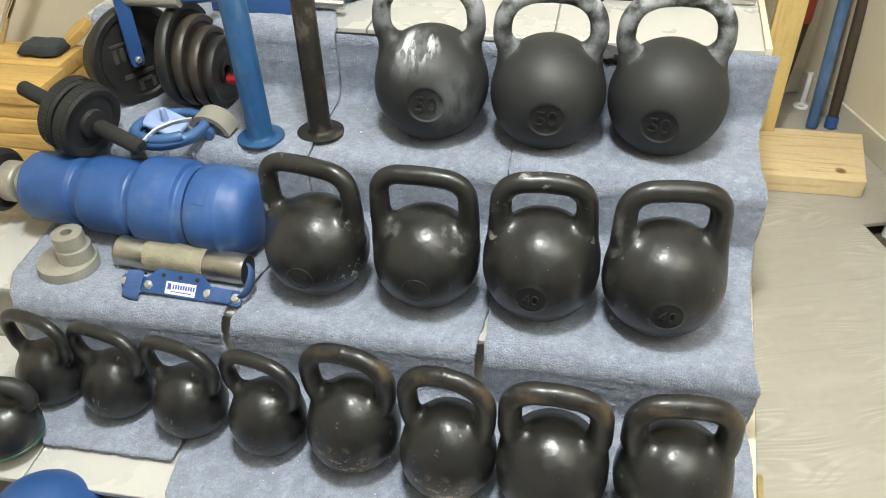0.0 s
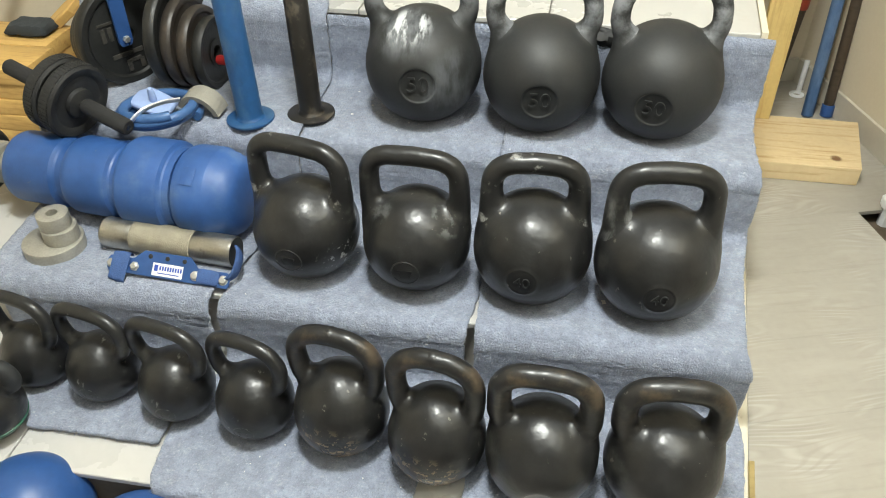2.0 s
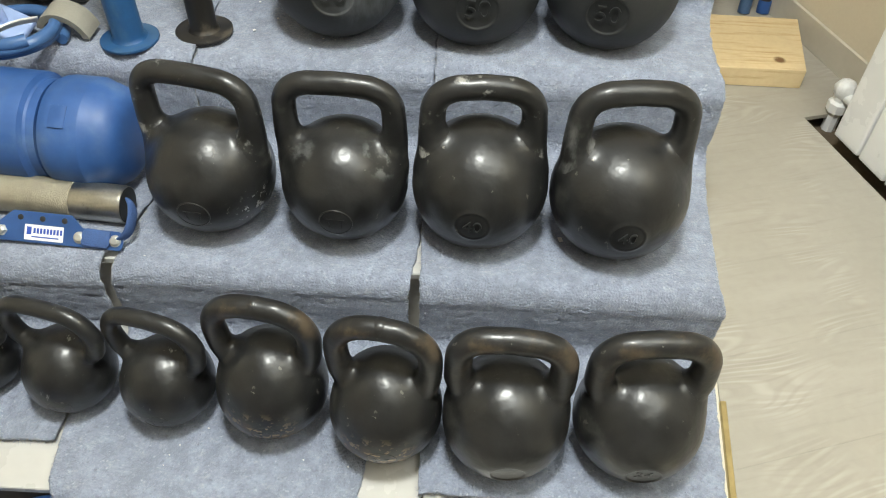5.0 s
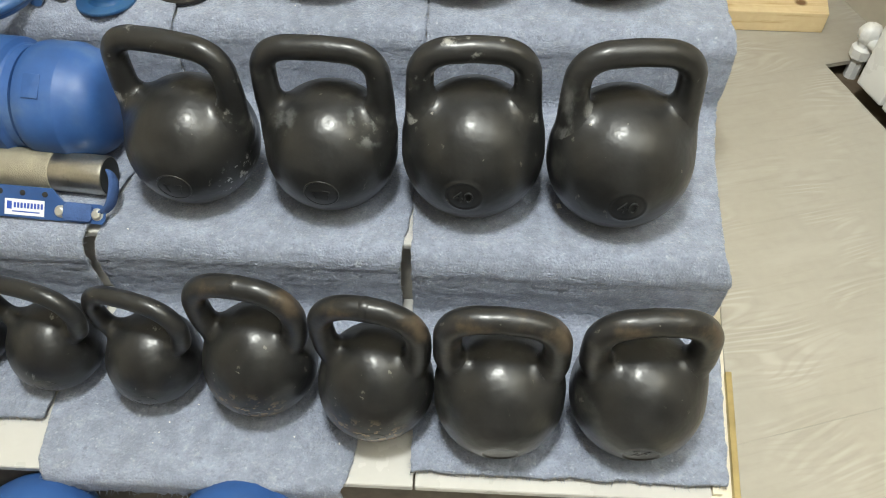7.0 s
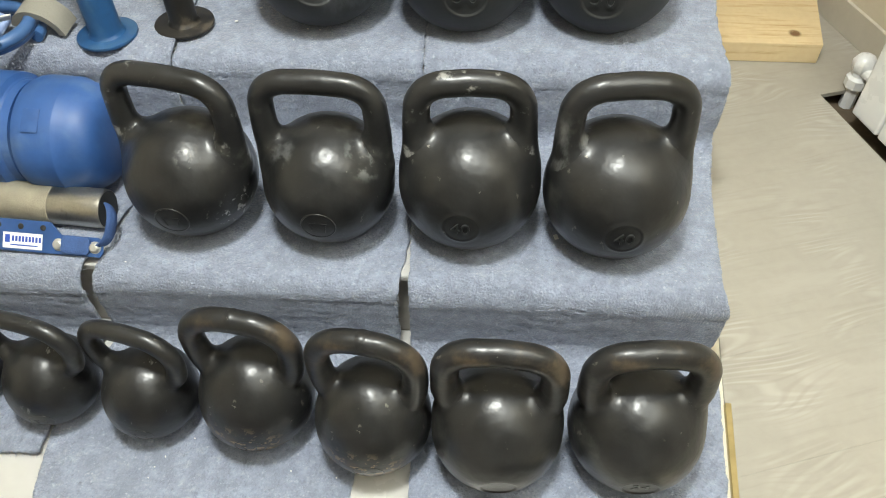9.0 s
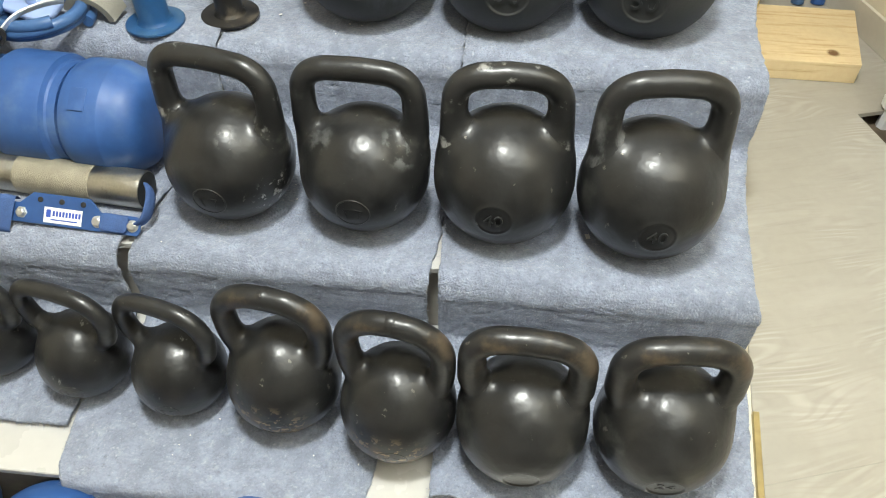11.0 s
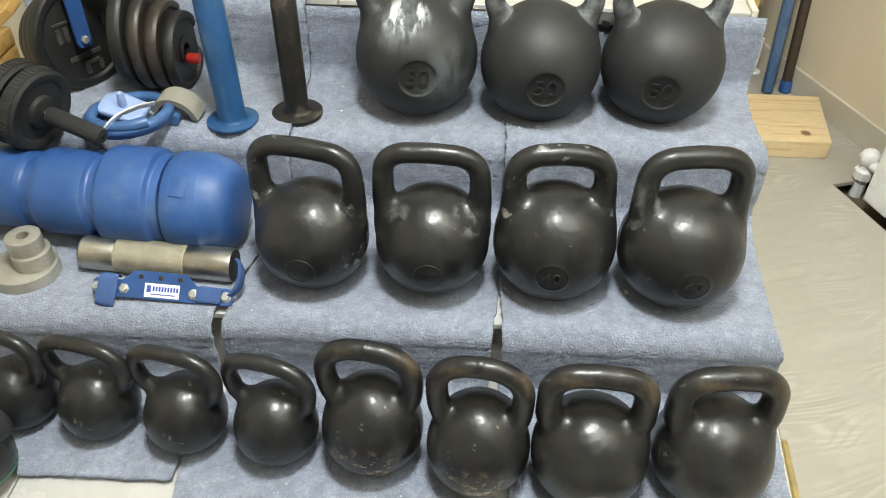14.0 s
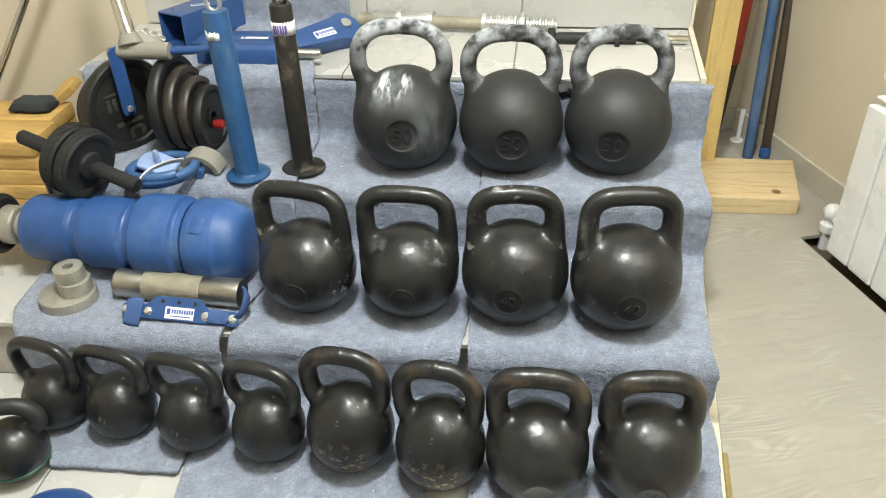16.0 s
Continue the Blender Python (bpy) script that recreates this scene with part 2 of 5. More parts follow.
tread(-0.17, 0.44, Y1 + 0.012, [-1.1, -0.7, -0.28, 0.13], 0.0)
tread(T1, Y1, Y2 + 0.012, [-1.05, -0.64, -0.24, 0.162], 0.0)
tread(T2, Y2, Y3 + 0.012, [-1.05, -0.64, -0.24, 0.162], 0.0)
tread(T3, Y3, Y4 + 0.012, [-0.64, -0.24, 0.162], 0.0)
tread(T4, Y4, Y5, [-0.62, -0.205, 0.205], 0.01)
part("landing", prism([(-1.55, Y2 + 0.02), (-0.876, Y2 + 0.02), (-0.876, 2.45), (-1.55, 2.45)], -0.5, T2 - 0.013), grout, stairs, smooth=False)
part("tile", prism([(-1.55, Y3 + 0.014), (-0.878, Y3 + 0.014), (-0.878, 2.2), (-1.55, 2.2)], T2 - 0.0128, T2, 0.0015, 1), white_tile, stairs, smooth=False)
part("side_tile", prism([(-0.8795, Y3), (-0.8755, Y3), (-0.8755, Y5), (-0.8795, Y5)], T2 + 0.002, T3), white_tile, stairs, smooth=False)
for a, b in ((-0.9, -0.212), (-0.208, 0.218), (0.222, 0.674)):
    part("riser_tile", prism([(a, Y5 + 0.002), (b, Y5 + 0.002), (b, Y5 + 0.012), (a, Y5 + 0.012)], T4 + 0.003, T5, 0.001, 1), white_tile, stairs, smooth=False)
for z, y in ((T1, Y1), (T2, Y2), (T3, Y3), (T4, Y4)):
    part("riser_tile", prism([(max(-1.5, left_x(y + 0.1)), y + 0.012), (side_x(y) - 0.003, y + 0.012), (side_x(y) - 0.003, y + 0.0148), (max(-1.5, left_x(y + 0.1)), y + 0.0148)], z - 0.15, z - 0.013), riser_paint if z == T1 else grout, stairs, smooth=False)

# the cream side panel of the flight, with its stepped outline
side = bmesh.new()
steps = [(0.80, -0.5), (0.80, T1 + 0.004), (Y2, T1 + 0.004), (Y2, T2 + 0.004), (Y3, T2 + 0.004), (Y3, T3 + 0.004), (Y4, T3 + 0.004), (Y4, T4 + 0.004), (Y5 + 0.01, T4 + 0.004), (Y5 + 0.01, T5 + 0.3), (2.5, T5 + 0.3), (2.5, -0.5)]
near = [side.verts.new((side_x(y) + 0.001, y, z)) for y, z in steps]
far = [side.verts.new((side_x(y) + 0.014, y, z)) for y, z in steps]
side.faces.new(near)
side.faces.new(far[::-1])
for i in range(len(steps)):
    j = (i + 1) % len(steps)
    side.faces.new((near[i], near[j], far[j], far[i]))
solid("wall_stair_side", side, cream_edge, "cream painted side panel of the staircase", "side panel", kind="structure", smooth=False)

# ---- carpet ----
carpet_mat = material("carpet_pile", (0.256, 0.290, 0.376), 0.95, scale=42, vary=0.22, bump=1.0, bump_scale=280, rough_vary=0.03)
over(carpet_mat, (0.345, 0.372, 0.43), 70, 0.52, 0.80, 0.95)
over(carpet_mat, (0.175, 0.20, 0.258), 120, 0.48, 0.76, 0.95, seed=3.0)
over(carpet_mat, (0.205, 0.234, 0.300), 30, 0.48, 0.68, 0.95, seed=7.0)
over(carpet_mat, (0.40, 0.44, 0.525), 150, 0.56, 0.76, 0.95, seed=5.0)
carpet_mat.node_tree.nodes["Bump"].inputs["Distance"].default_value = 0.0042
carpet_mat.node_tree.nodes["Principled BSDF"].inputs["Sheen Weight"].default_value = 0.25


thread_mat = plain("carpet_threads", (0.34, 0.37, 0.44), 0.95)


def arc(y, z, r, a0, a1, n=6):
    return [(y + r * math.cos(radians(a0 + (a1 - a0) * i / n)), z + r * math.sin(radians(a0 + (a1 - a0) * i / n))) for i in range(n + 1)]


def flight(front, first=1, last=4, end=None):
    """The line (y, z) of the carpet's top, from its front edge up over the steps."""
    h = 0.008
    pts = [(front, T1 + h)]
    for y, z0, z1 in ((Y2, T1, T2), (Y3, T2, T3), (Y4, T3, T4))[: last - 1]:
        pts += arc(y - 0.055, z0 + h + 0.03, 0.03, -90, -8)
        pts += [(y - 0.026, z0 + 0.06), (y - 0.0285, z0 + 0.095)]
        pts += arc(y + 0.004, z1 + h - 0.034, 0.034, 195, 90, 8)
    if end:
        pts.append(end)
    return pts


def carpet(name, line, left, right, label, rough_edge=0.0022, seed=0, thick=0.007):
    """A thick sheet along the line; left and right give its edges at each share of its length."""
    dist, dense = 0.0, [(Vector((0, *line[0])), 0.0)]
    for a, b in zip(line, line[1:]):
        a, b = Vector((0, *a)), Vector((0, *b))
        n = max(1, round((b - a).length / 0.0048))
        for i in range(1, n + 1):
            dense.append((a.lerp(b, i / n), dist + (b - a).length * i / n))
        dist += (b - a).length
    bm = bmesh.new()
    nx = max(8, round((right(0.5, 0) - left(0.5, 0)) / 0.0048))
    rows = []
    for k, (p, s) in enumerate(dense):
        q0, q1 = dense[max(k - 1, 0)][0], dense[min(k + 1, len(dense) - 1)][0]
        d = (q1 - q0).normalized()
        nrm = Vector((0, -d.z, d.y))
        steep = max(0.0, abs(d.z) - 0.35) / 0.65        # the pile opens where it bends down a riser
        rough = 0.6 + 0.35 * steep
        xl, xr = left(p.y, p.z), right(p.y, p.z)
        xl += rough_edge * noise.noise((seed, s * 45, 0)) + rough_edge * 0.6 * noise.noise((seed, s * 160, 3))
        xr += rough_edge * noise.noise((seed + 9, s * 45, 0)) + rough_edge * 0.6 * noise.noise((seed + 9, s * 160, 3))
        row = []
        for i in range(nx + 1):
            x = xl + (xr - xl) * i / nx
            v = p + Vector((x, 0, 0))
            pits = min(0.0, noise.noise((x * 130, s * 170, seed + 4)) + 0.10)
            hgt = 0.0026 * (1 - 0.65 * steep) * noise.noise((x * 9 + seed, s * 9, 1)) + rough * (0.0015 * (1 - 0.75 * steep) * noise.noise((x * 60, s * 60, seed)) + 0.0016 * noise.noise((x * 110, s * 110, seed)) + 0.0008 * random.uniform(-1, 1)) + 0.0034 * steep * pits
            v += nrm * hgt
            if k == 0:
                v += Vector((0, 0.004 * noise.noise((x * 25, seed, 5)) + 0.004 * noise.noise((x * 150, seed, 7)), 0))
            row.append(bm.verts.new(v))
        rows.append(row)
    for a, b in zip(rows, rows[1:]):
        for i in range(nx):
            bm.faces.new((a[i], a[i + 1], b[i + 1], b[i]))
    ends_co = [[v.co.copy() for v in r] for r in rows]
    ob = solid(name, bm, carpet_mat, label, "carpet")
    mod = ob.modifiers.new("pile", "SOLIDIFY")
    mod.thickness, mod.offset = thick, -1
    # loose threads along the cut edges
    fr = bmesh.new()
    rng = random.Random(seed)
    ends = [(r[0], Vector((-1, 0, 0))) for r in ends_co] + [(r[-1], Vector((1, 0, 0))) for r in ends_co] + [(v, Vector((0, -1, -0.25))) for v in ends_co[0] for _ in range(2)]
    for p, d in ends:
        if rng.random() < 0.45:
            continue
        L, w = rng.uniform(0.002, 0.0075), rng.uniform(0.0003, 0.0008)
        d = (d + Vector((rng.uniform(-0.7, 0.7), rng.uniform(-0.7, 0.7), rng.uniform(-0.5, 0.35)))).normalized()
        s = d.orthogonal().normalized() * w
        u = d.cross(s)
        base = p - Vector((0, 0, rng.uniform(0.001, 0.006))) - d * 0.002
        q = [fr.verts.new(base + s), fr.verts.new(base - 0.5 * s + 0.87 * u), fr.verts.new(base - 0.5 * s - 0.87 * u)]
        tip = fr.verts.new(base + d * (L + 0.002))
        for i in range(3):
            fr.faces.new((q[i], q[(i + 1) % 3], tip))
    threads = part("threads", fr, thread_mat, ob, "", smooth=False)
    tagged(threads, kind="stuff")
    return ob


def ramp_of(*stops):
    """A piecewise line y -> x."""
    def f(y, z=0):
        for (ya, xa), (yb, xb) in zip(stops, stops[1:]):
            if y <= yb:
                return xa + (xb - xa) * max(0, (y - ya) / (yb - ya))
        return stops[-1][1]
    return f


carpet("stair_carpet", flight(0.808, last=4)[:-4] + [(Y4 - 0.014, 0.462), (Y4 - 0.022, 0.472)], ramp_of((0.8, 0.155), (1.04, 0.150), (1.08, 0.1395), (1.13, 0.1385), (1.20, 0.1350), (1.45, 0.1435), (1.8, 0.1435)), ramp_of((0.8, 0.596), (0.86, 0.604), (1.02, 0.622), (1.06, 0.622), (1.10, 0.604), (1.17, 0.610), (1.285, 0.620), (1.36, 0.633), (1.41, 0.642), (1.45, 0.632), (1.56, 0.638), (1.62, 0.648), (1.68, 0.662), (1.8, 0.664)), "worn blue-grey pile carpet strip over the stair treads", seed=2)
carpet("stair_carpet", [(0.774, -0.030), (0.774, -0.012)] + arc(0.790, -0.008, 0.016, 175, 90, 4) + flight(0.80, last=4)[:-4] + [(Y4 - 0.014, 0.462)], ramp_of((0.73, -0.335), (0.80, -0.375), (0.9, -0.385), (1.10, -0.338), (1.2, -0.325), (1.44, -0.27), (1.8, -0.27)), ramp_of((0.73, 0.045), (0.80, 0.068), (0.9, 0.080), (1.06, 0.112), (1.08, 0.123), (1.17, 0.133), (1.45, 0.1425), (1.8, 0.1425)), "worn blue-grey pile carpet strip over the stair treads", seed=5)
carpet("stair_carpet", flight(0.862, last=4, end=(2.03, T4 + 0.008)) + arc(2.03, T4 + 0.038, 0.03, -90, -5)[1:] + [(2.064, 0.70)], ramp_of((0.85, -0.63), (1.0, -0.74), (1.10, -0.80), (1.14, -0.82), (1.3, -0.83), (1.5, -0.83), (1.7, -0.85), (1.73, -0.84), (1.80, -0.58), (2.1, -0.55)), ramp_of((0.85, -0.389), (1.0, -0.388), (1.05, -0.362), (1.10, -0.356), (1.15, -0.338), (1.2, -0.328), (1.44, -0.2705), (1.7, -0.2705), (1.78, -0.30), (2.0, -0.26), (2.1, -0.25)), "worn blue-grey pile carpet strip over the stair treads", seed=8)

# ---- the rest of the room ----
RD = Vector((0.30, -0.954, 0)).normalized()      # along the slanting wall
RN = Vector((-RD.y, RD.x, 0)) * -1               # from that wall into the room
laminate = material("laminate", (0.335, 0.315, 0.272), 0.42, scale=3, vary=0.07, bump=0.05)
over(laminate, (0.365, 0.345, 0.302), 7, 0.5, 0.75, 0.42, (0.6, 2.2, 1.0), seed=9.0)
over(laminate, (0.295, 0.276, 0.235), 9, 0.5, 0.85, 0.45, (0.8, 9.0, 1.0), seed=4.0)


def cathedral_grain(mat, colour, scale, distortion, low, strength):
    """Thin pale lines that loop like the flame grain of oak, along x."""
    n, l = mat.node_tree.nodes, mat.node_tree.links
    p = n["Principled BSDF"]
    co = n.new("ShaderNodeTexCoord").outputs["Object"]
    mp = n.new("ShaderNodeMapping")
    mp.inputs["Scale"].default_value = (0.22, 1.0, 1.0)
    l.new(co, mp.inputs["Vector"])
    wv = n.new("ShaderNodeTexWave")
    wv.bands_direction = "Y"
    wv.inputs["Scale"].default_value, wv.inputs["Distortion"].default_value = scale, distortion
    wv.inputs["Detail"].default_value, wv.inputs["Detail Scale"].default_value = 0.0, 1.2
    l.new(mp.outputs["Vector"], wv.inputs["Vector"])
    where = n.new("ShaderNodeTexNoise")
    where.inputs["Scale"].default_value = 5.0
    l.new(co, where.inputs["Vector"])
    a = n.new("ShaderNodeMapRange")
    a.inputs["From Min"].default_value, a.inputs["From Max"].default_value, a.inputs["To Max"].default_value = low, 1.0, strength
    l.new(wv.outputs["Fac"], a.inputs["Value"])
    b = n.new("ShaderNodeMapRange")
    b.inputs["From Min"].default_value, b.inputs["From Max"].default_value = 0.47, 0.62
    l.new(where.outputs["Fac"], b.inputs["Value"])
    mul = n.new("ShaderNodeMath")
    mul.operation = "MULTIPLY"
    l.new(a.outputs["Result"], mul.inputs[0])
    l.new(b.outputs["Result"], mul.inputs[1])
    mix = n.new("ShaderNodeMix")
    mix.data_type = "RGBA"
    l.new(mul.outputs["Value"], mix.inputs[0])
    l.new(p.inputs["Base Color"].links[0].from_socket, mix.inputs[6])
    mix.inputs[7].default_value = (*colour, 1)
    l.new(mix.outputs[2], p.inputs["Base Color"])


cathedral_grain(laminate, (0.45, 0.43, 0.387), 15.0, 24.0, 0.45, 0.50)
cathedral_grain(laminate, (0.275, 0.252, 0.21), 18.0, 28.0, 0.50, 0.40)
floor_m = Matrix.Translation((0.994, 1.803, 0)) @ Matrix.Rotation(math.atan2(RD.x, -RD.y), 4, "Z")
laminate_floor = thing("floor", floor_m, "pale grey-beige laminate floor of long boards", "floor", kind="structure")
FI = floor_m.inverted()


def to_floor(x, y):
    p = FI @ Vector((x, y, 0))
    return p.x, p.y


def side_at(v):
    """Where the stair side meets the board line v, in the floor's own axes."""
    ax, ay = to_floor(floor_edge(-1.0), -1.0)
    bx, by = to_floor(floor_edge(2.6), 2.6)
    return ax + (bx - ax) * (v - ay) / (by - ay)


WALL_V = 0.195
for k in range(-14, 4):
    v0, v1 = k * 0.193, (k + 1) * 0.193 - 0.00025
    end = WALL_V if k >= 0 else 0.0
    cuts = [None] + ([0.55 * ((k * 7) % 5) / 5 - 0.35] if k % 2 and k > 0 else []) + [end]
    for a, b in zip(cuts, cuts[1:]):
        a0, a1 = (side_at(v0), side_at(v1)) if a is None else (a + 0.0012, a + 0.0012)
        if b - max(a0, a1) < 0.03:
            continue
        part("board", prism([(a0, v0), (b, v0), (b, v1), (a1, v1)], -0.01, 0.0), laminate, laminate_floor, smooth=False)
slab_mat = material("bare_screed", (0.10, 0.075, 0.05), 0.9, vary=0.3, bump=0.6)
# out of view; dark brown so it throws little light up at the kettlebells
lower_floor = material("brown_floor", (0.16, 0.12, 0.085), 0.5, scale=4, vary=0.2, bump=0.1)
solid("ground", prism([(-4, -4), (4, -4), (4, 4), (-4, 4)], -0.56, -0.50), lower_floor, "unseen floor below the stairs, brown to keep bounce low", "floor", kind="structure", smooth=False)
solid("floor_base", prism([to_floor(0.62, -1.0), (0.30, -3.0), (0.30, 0.85), to_floor(0.79, 2.6)], -0.49, -0.045), slab_mat, "bare screed under the laminate", "floor", kind="structure", m=floor_m, smooth=False)

brass = material("brass", (0.45, 0.36, 0.17), 0.4, 0.7, vary=0.2)
gap = prism([(side_x(-0.9) + 0.009, 0.60), (floor_edge(0.60), 0.60), (floor_edge(2.4), 2.4), (side_x(2.4) + 0.009, 2.4)], -0.03, -0.004)
solid("trim_plaster", gap, cream_edge, "chipped plaster strip between staircase and floor", "trim", kind="structure", smooth=False)
rail = prism([(floor_edge(0.55) - 0.001, 0.55), (floor_edge(0.55) + 0.009, 0.55), (floor_edge(1.0) + 0.009, 1.0), (floor_edge(1.0) - 0.001, 1.0)], -0.01, 0.004, 0.001, 1)
solid("trim_brass", rail, brass, "narrow brass edging strip at the floor", "trim", kind="structure", smooth=False)

# walls: a slanting one on each side, the back, and plain unseen ones that close the room and bounce light
def wall(name, a, b, thick=0.12, z0=-0.5, z1=2.6, mat=None, label="beige painted plaster wall"):
    a, b = Vector((*a, 0)), Vector((*b, 0))
    d = (b - a).normalized()
    nrm = Vector((d.y, -d.x, 0)) * thick
    pts = [a, b, b + nrm, a + nrm]
    return solid(name, prism([(p.x, p.y) for p in pts], z0, z1), mat or wall_paint, label, "wall", kind="structure", smooth=False)


def from_floor(u, v):
    p = floor_m @ Vector((u, v, 0))
    return p.x, p.y


corner = from_floor(WALL_V, 0.70)
wall("wall_right", from_floor(WALL_V, -5.4), (corner[0], corner[1]))
wall("wall_nook", (corner[0], corner[1]), from_floor(-0.62, 0.70))
wall("wall_stair_back", (0.86, 2.42), (-0.86, 2.42))
wall("wall_back_corner", (-0.74, 2.60), (-0.74, 2.13), 0.12)
wall("wall_left_slant", (-0.72, 2.14), (-1.62, 1.74))
wall("wall_left", (-1.55, 1.80), (-1.55, -3.4))
# added behind the camera, off-white so the iron reflects a neutral tone
wall("wall_front", (-1.6, -3.2), (3.6, -3.2), mat=ceiling_paint, label="unseen off-white wall added to close the room")
solid("ceiling", prism([(-2.2, -3.6), (3.6, -3.6), (3.6, 3.2), (-2.2, 3.2)], 2.6, 2.7), ceiling_paint, "white painted ceiling", "ceiling", kind="structure", smooth=False)
for name, a, b in (("baseboard_right", (WALL_V - 0.011, -0.02), (WALL_V - 0.011, 0.688)), ("baseboard_nook", (WALL_V - 0.012, 0.689), (-0.40, 0.689))):
    pa, pb = from_floor(*a), from_floor(*b)
    wall(name, pa, pb, 0.010, 0.001, 0.075, skirting_mat, "grey tiled skirting strip")
glow = bpy.data.materials.new("lamp_glow")
glow.use_nodes = True
glow.node_tree.nodes["Principled BSDF"].inputs["Emission Color"].default_value = (1, 0.95, 0.87, 1)
glow.node_tree.nodes["Principled BSDF"].inputs["Emission Strength"].default_value = 3
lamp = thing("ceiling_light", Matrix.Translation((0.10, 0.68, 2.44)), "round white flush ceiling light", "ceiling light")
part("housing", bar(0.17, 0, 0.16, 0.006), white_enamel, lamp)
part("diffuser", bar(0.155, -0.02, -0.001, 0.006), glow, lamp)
# made-up bowl and arm that house the fill lamp, out of view
up = thing("fill_lamp_bowl", Matrix.Translation((1.30, 0.10, 1.56)), "white bowl added out of view round the fill lamp", "wall light")
part("bowl", lathe([(0, 0), (0.08, 0.005), (0.17, 0.04), (0.235, 0.11), (0.250, 0.17), (0.244, 0.17), (0.225, 0.112), (0.165, 0.048), (0.08, 0.014), (0, 0.010)], 48), white_enamel, up)
part("arm", tube([(0.05, 0, 0.02), (0.20, 0.03, -0.03), (0.43, 0.13, 0.0)], 0.016, 16), white_enamel, up)

# ---- kettlebells ----


def ball_profile(r, disc, style):
    """Radius and height round the axis that leaves the ball through its number disc."""
    pts = []
    if style == "recess":
        d = math.sqrt(1 - disc ** 2)
        pts += [(0, d - 0.024), (disc * 0.90, d - 0.024), (disc * 0.95, d - 0.020), (disc * 0.985, d - 0.004), (disc * 1.02, math.sqrt(1 - (disc * 1.02) ** 2))]
        a0 = math.asin(disc * 1.02)
    elif style == "ring":
        for q, up in ((0, -0.001), (0.5, -0.001), (0.78, -0.001), (0.84, -0.0005), (0.89, 0.007), (0.95, 0.009), (1.0, 0.006), (1.04, 0)):
            s = disc * q
            pts.append((s, math.sqrt(1 - s * s) + up))
        a0 = math.asin(disc * 1.04)
    else:
        pts, a0 = [(0, 1.0)], 0.0
    n = 56
    for i in range(1, n + 1):
        a = a0 + (math.pi - a0) * i / n
        pts.append((max(0.0, math.sin(a)) if i < n else 0.0, math.cos(a)))
    return [(x * r, z * r) for x, z in pts]


def cast_together(body, loop, line, radii, c, r, blend=0.26, tall=1.0):
    """Flow the handle's legs into the ball with a smooth cast fillet."""
    a = np.array([tuple(p) for p in line])
    rad = np.array(radii)
    seg = a[1:] - a[:-1]
    l2 = (seg ** 2).sum(1)

    def field(p):
        t = np.clip(((p[:, None, :] - a[None, :-1]) * seg[None]).sum(2) / l2[None], 0, 1)
        near = a[None, :-1] + seg[None] * t[..., None]
        dh = (np.linalg.norm(p[:, None, :] - near, axis=2) - (rad[None, :-1] + (rad[1:] - rad[:-1])[None] * t)).min(1)
        q = p - np.array((0, 0, c))
        q[:, 2] = np.where(q[:, 2] > 0, q[:, 2] / tall, q[:, 2])
        db = np.linalg.norm(q, axis=1) - r
        h = np.maximum(blend * r - np.abs(dh - db), 0) / (blend * r)
        return np.minimum(dh, db) - h * h * blend * r / 4, dh, db

    for bm in (body, loop):
        vs = [v for v in bm.verts if v.co.z > c + 0.15 * r]
        p = np.array([tuple(v.co) for v in vs])
        f, dh, db = field(p)
        pick = (dh < blend * r) & (dh > -0.16 * r) if bm is body else (db < blend * r) & (db > -0.22 * r)
        q = p[pick]
        for _ in range(4):
            f0 = field(q)[0]
            g = np.stack([(field(q + e)[0] - f0) / 1e-4 for e in np.eye(3) * 1e-4], 1)
            g /= np.maximum((g ** 2).sum(1, keepdims=True), 0.05)
            q = q - f0[:, None] * g
        f0, dh, db = field(q)
        deep = np.clip(((dh - db) if bm is loop else (db - dh)) / (0.10 * r), 0, 1) * 0.02 * r
        g = np.stack([(field(q + e)[0] - f0) / 1e-4 for e in np.eye(3) * 1e-4], 1)
        q = q - deep[:, None] * g
        for v, co in zip([v for v, k in zip(vs, pick) if k], q):
            v.co = Vector(co)


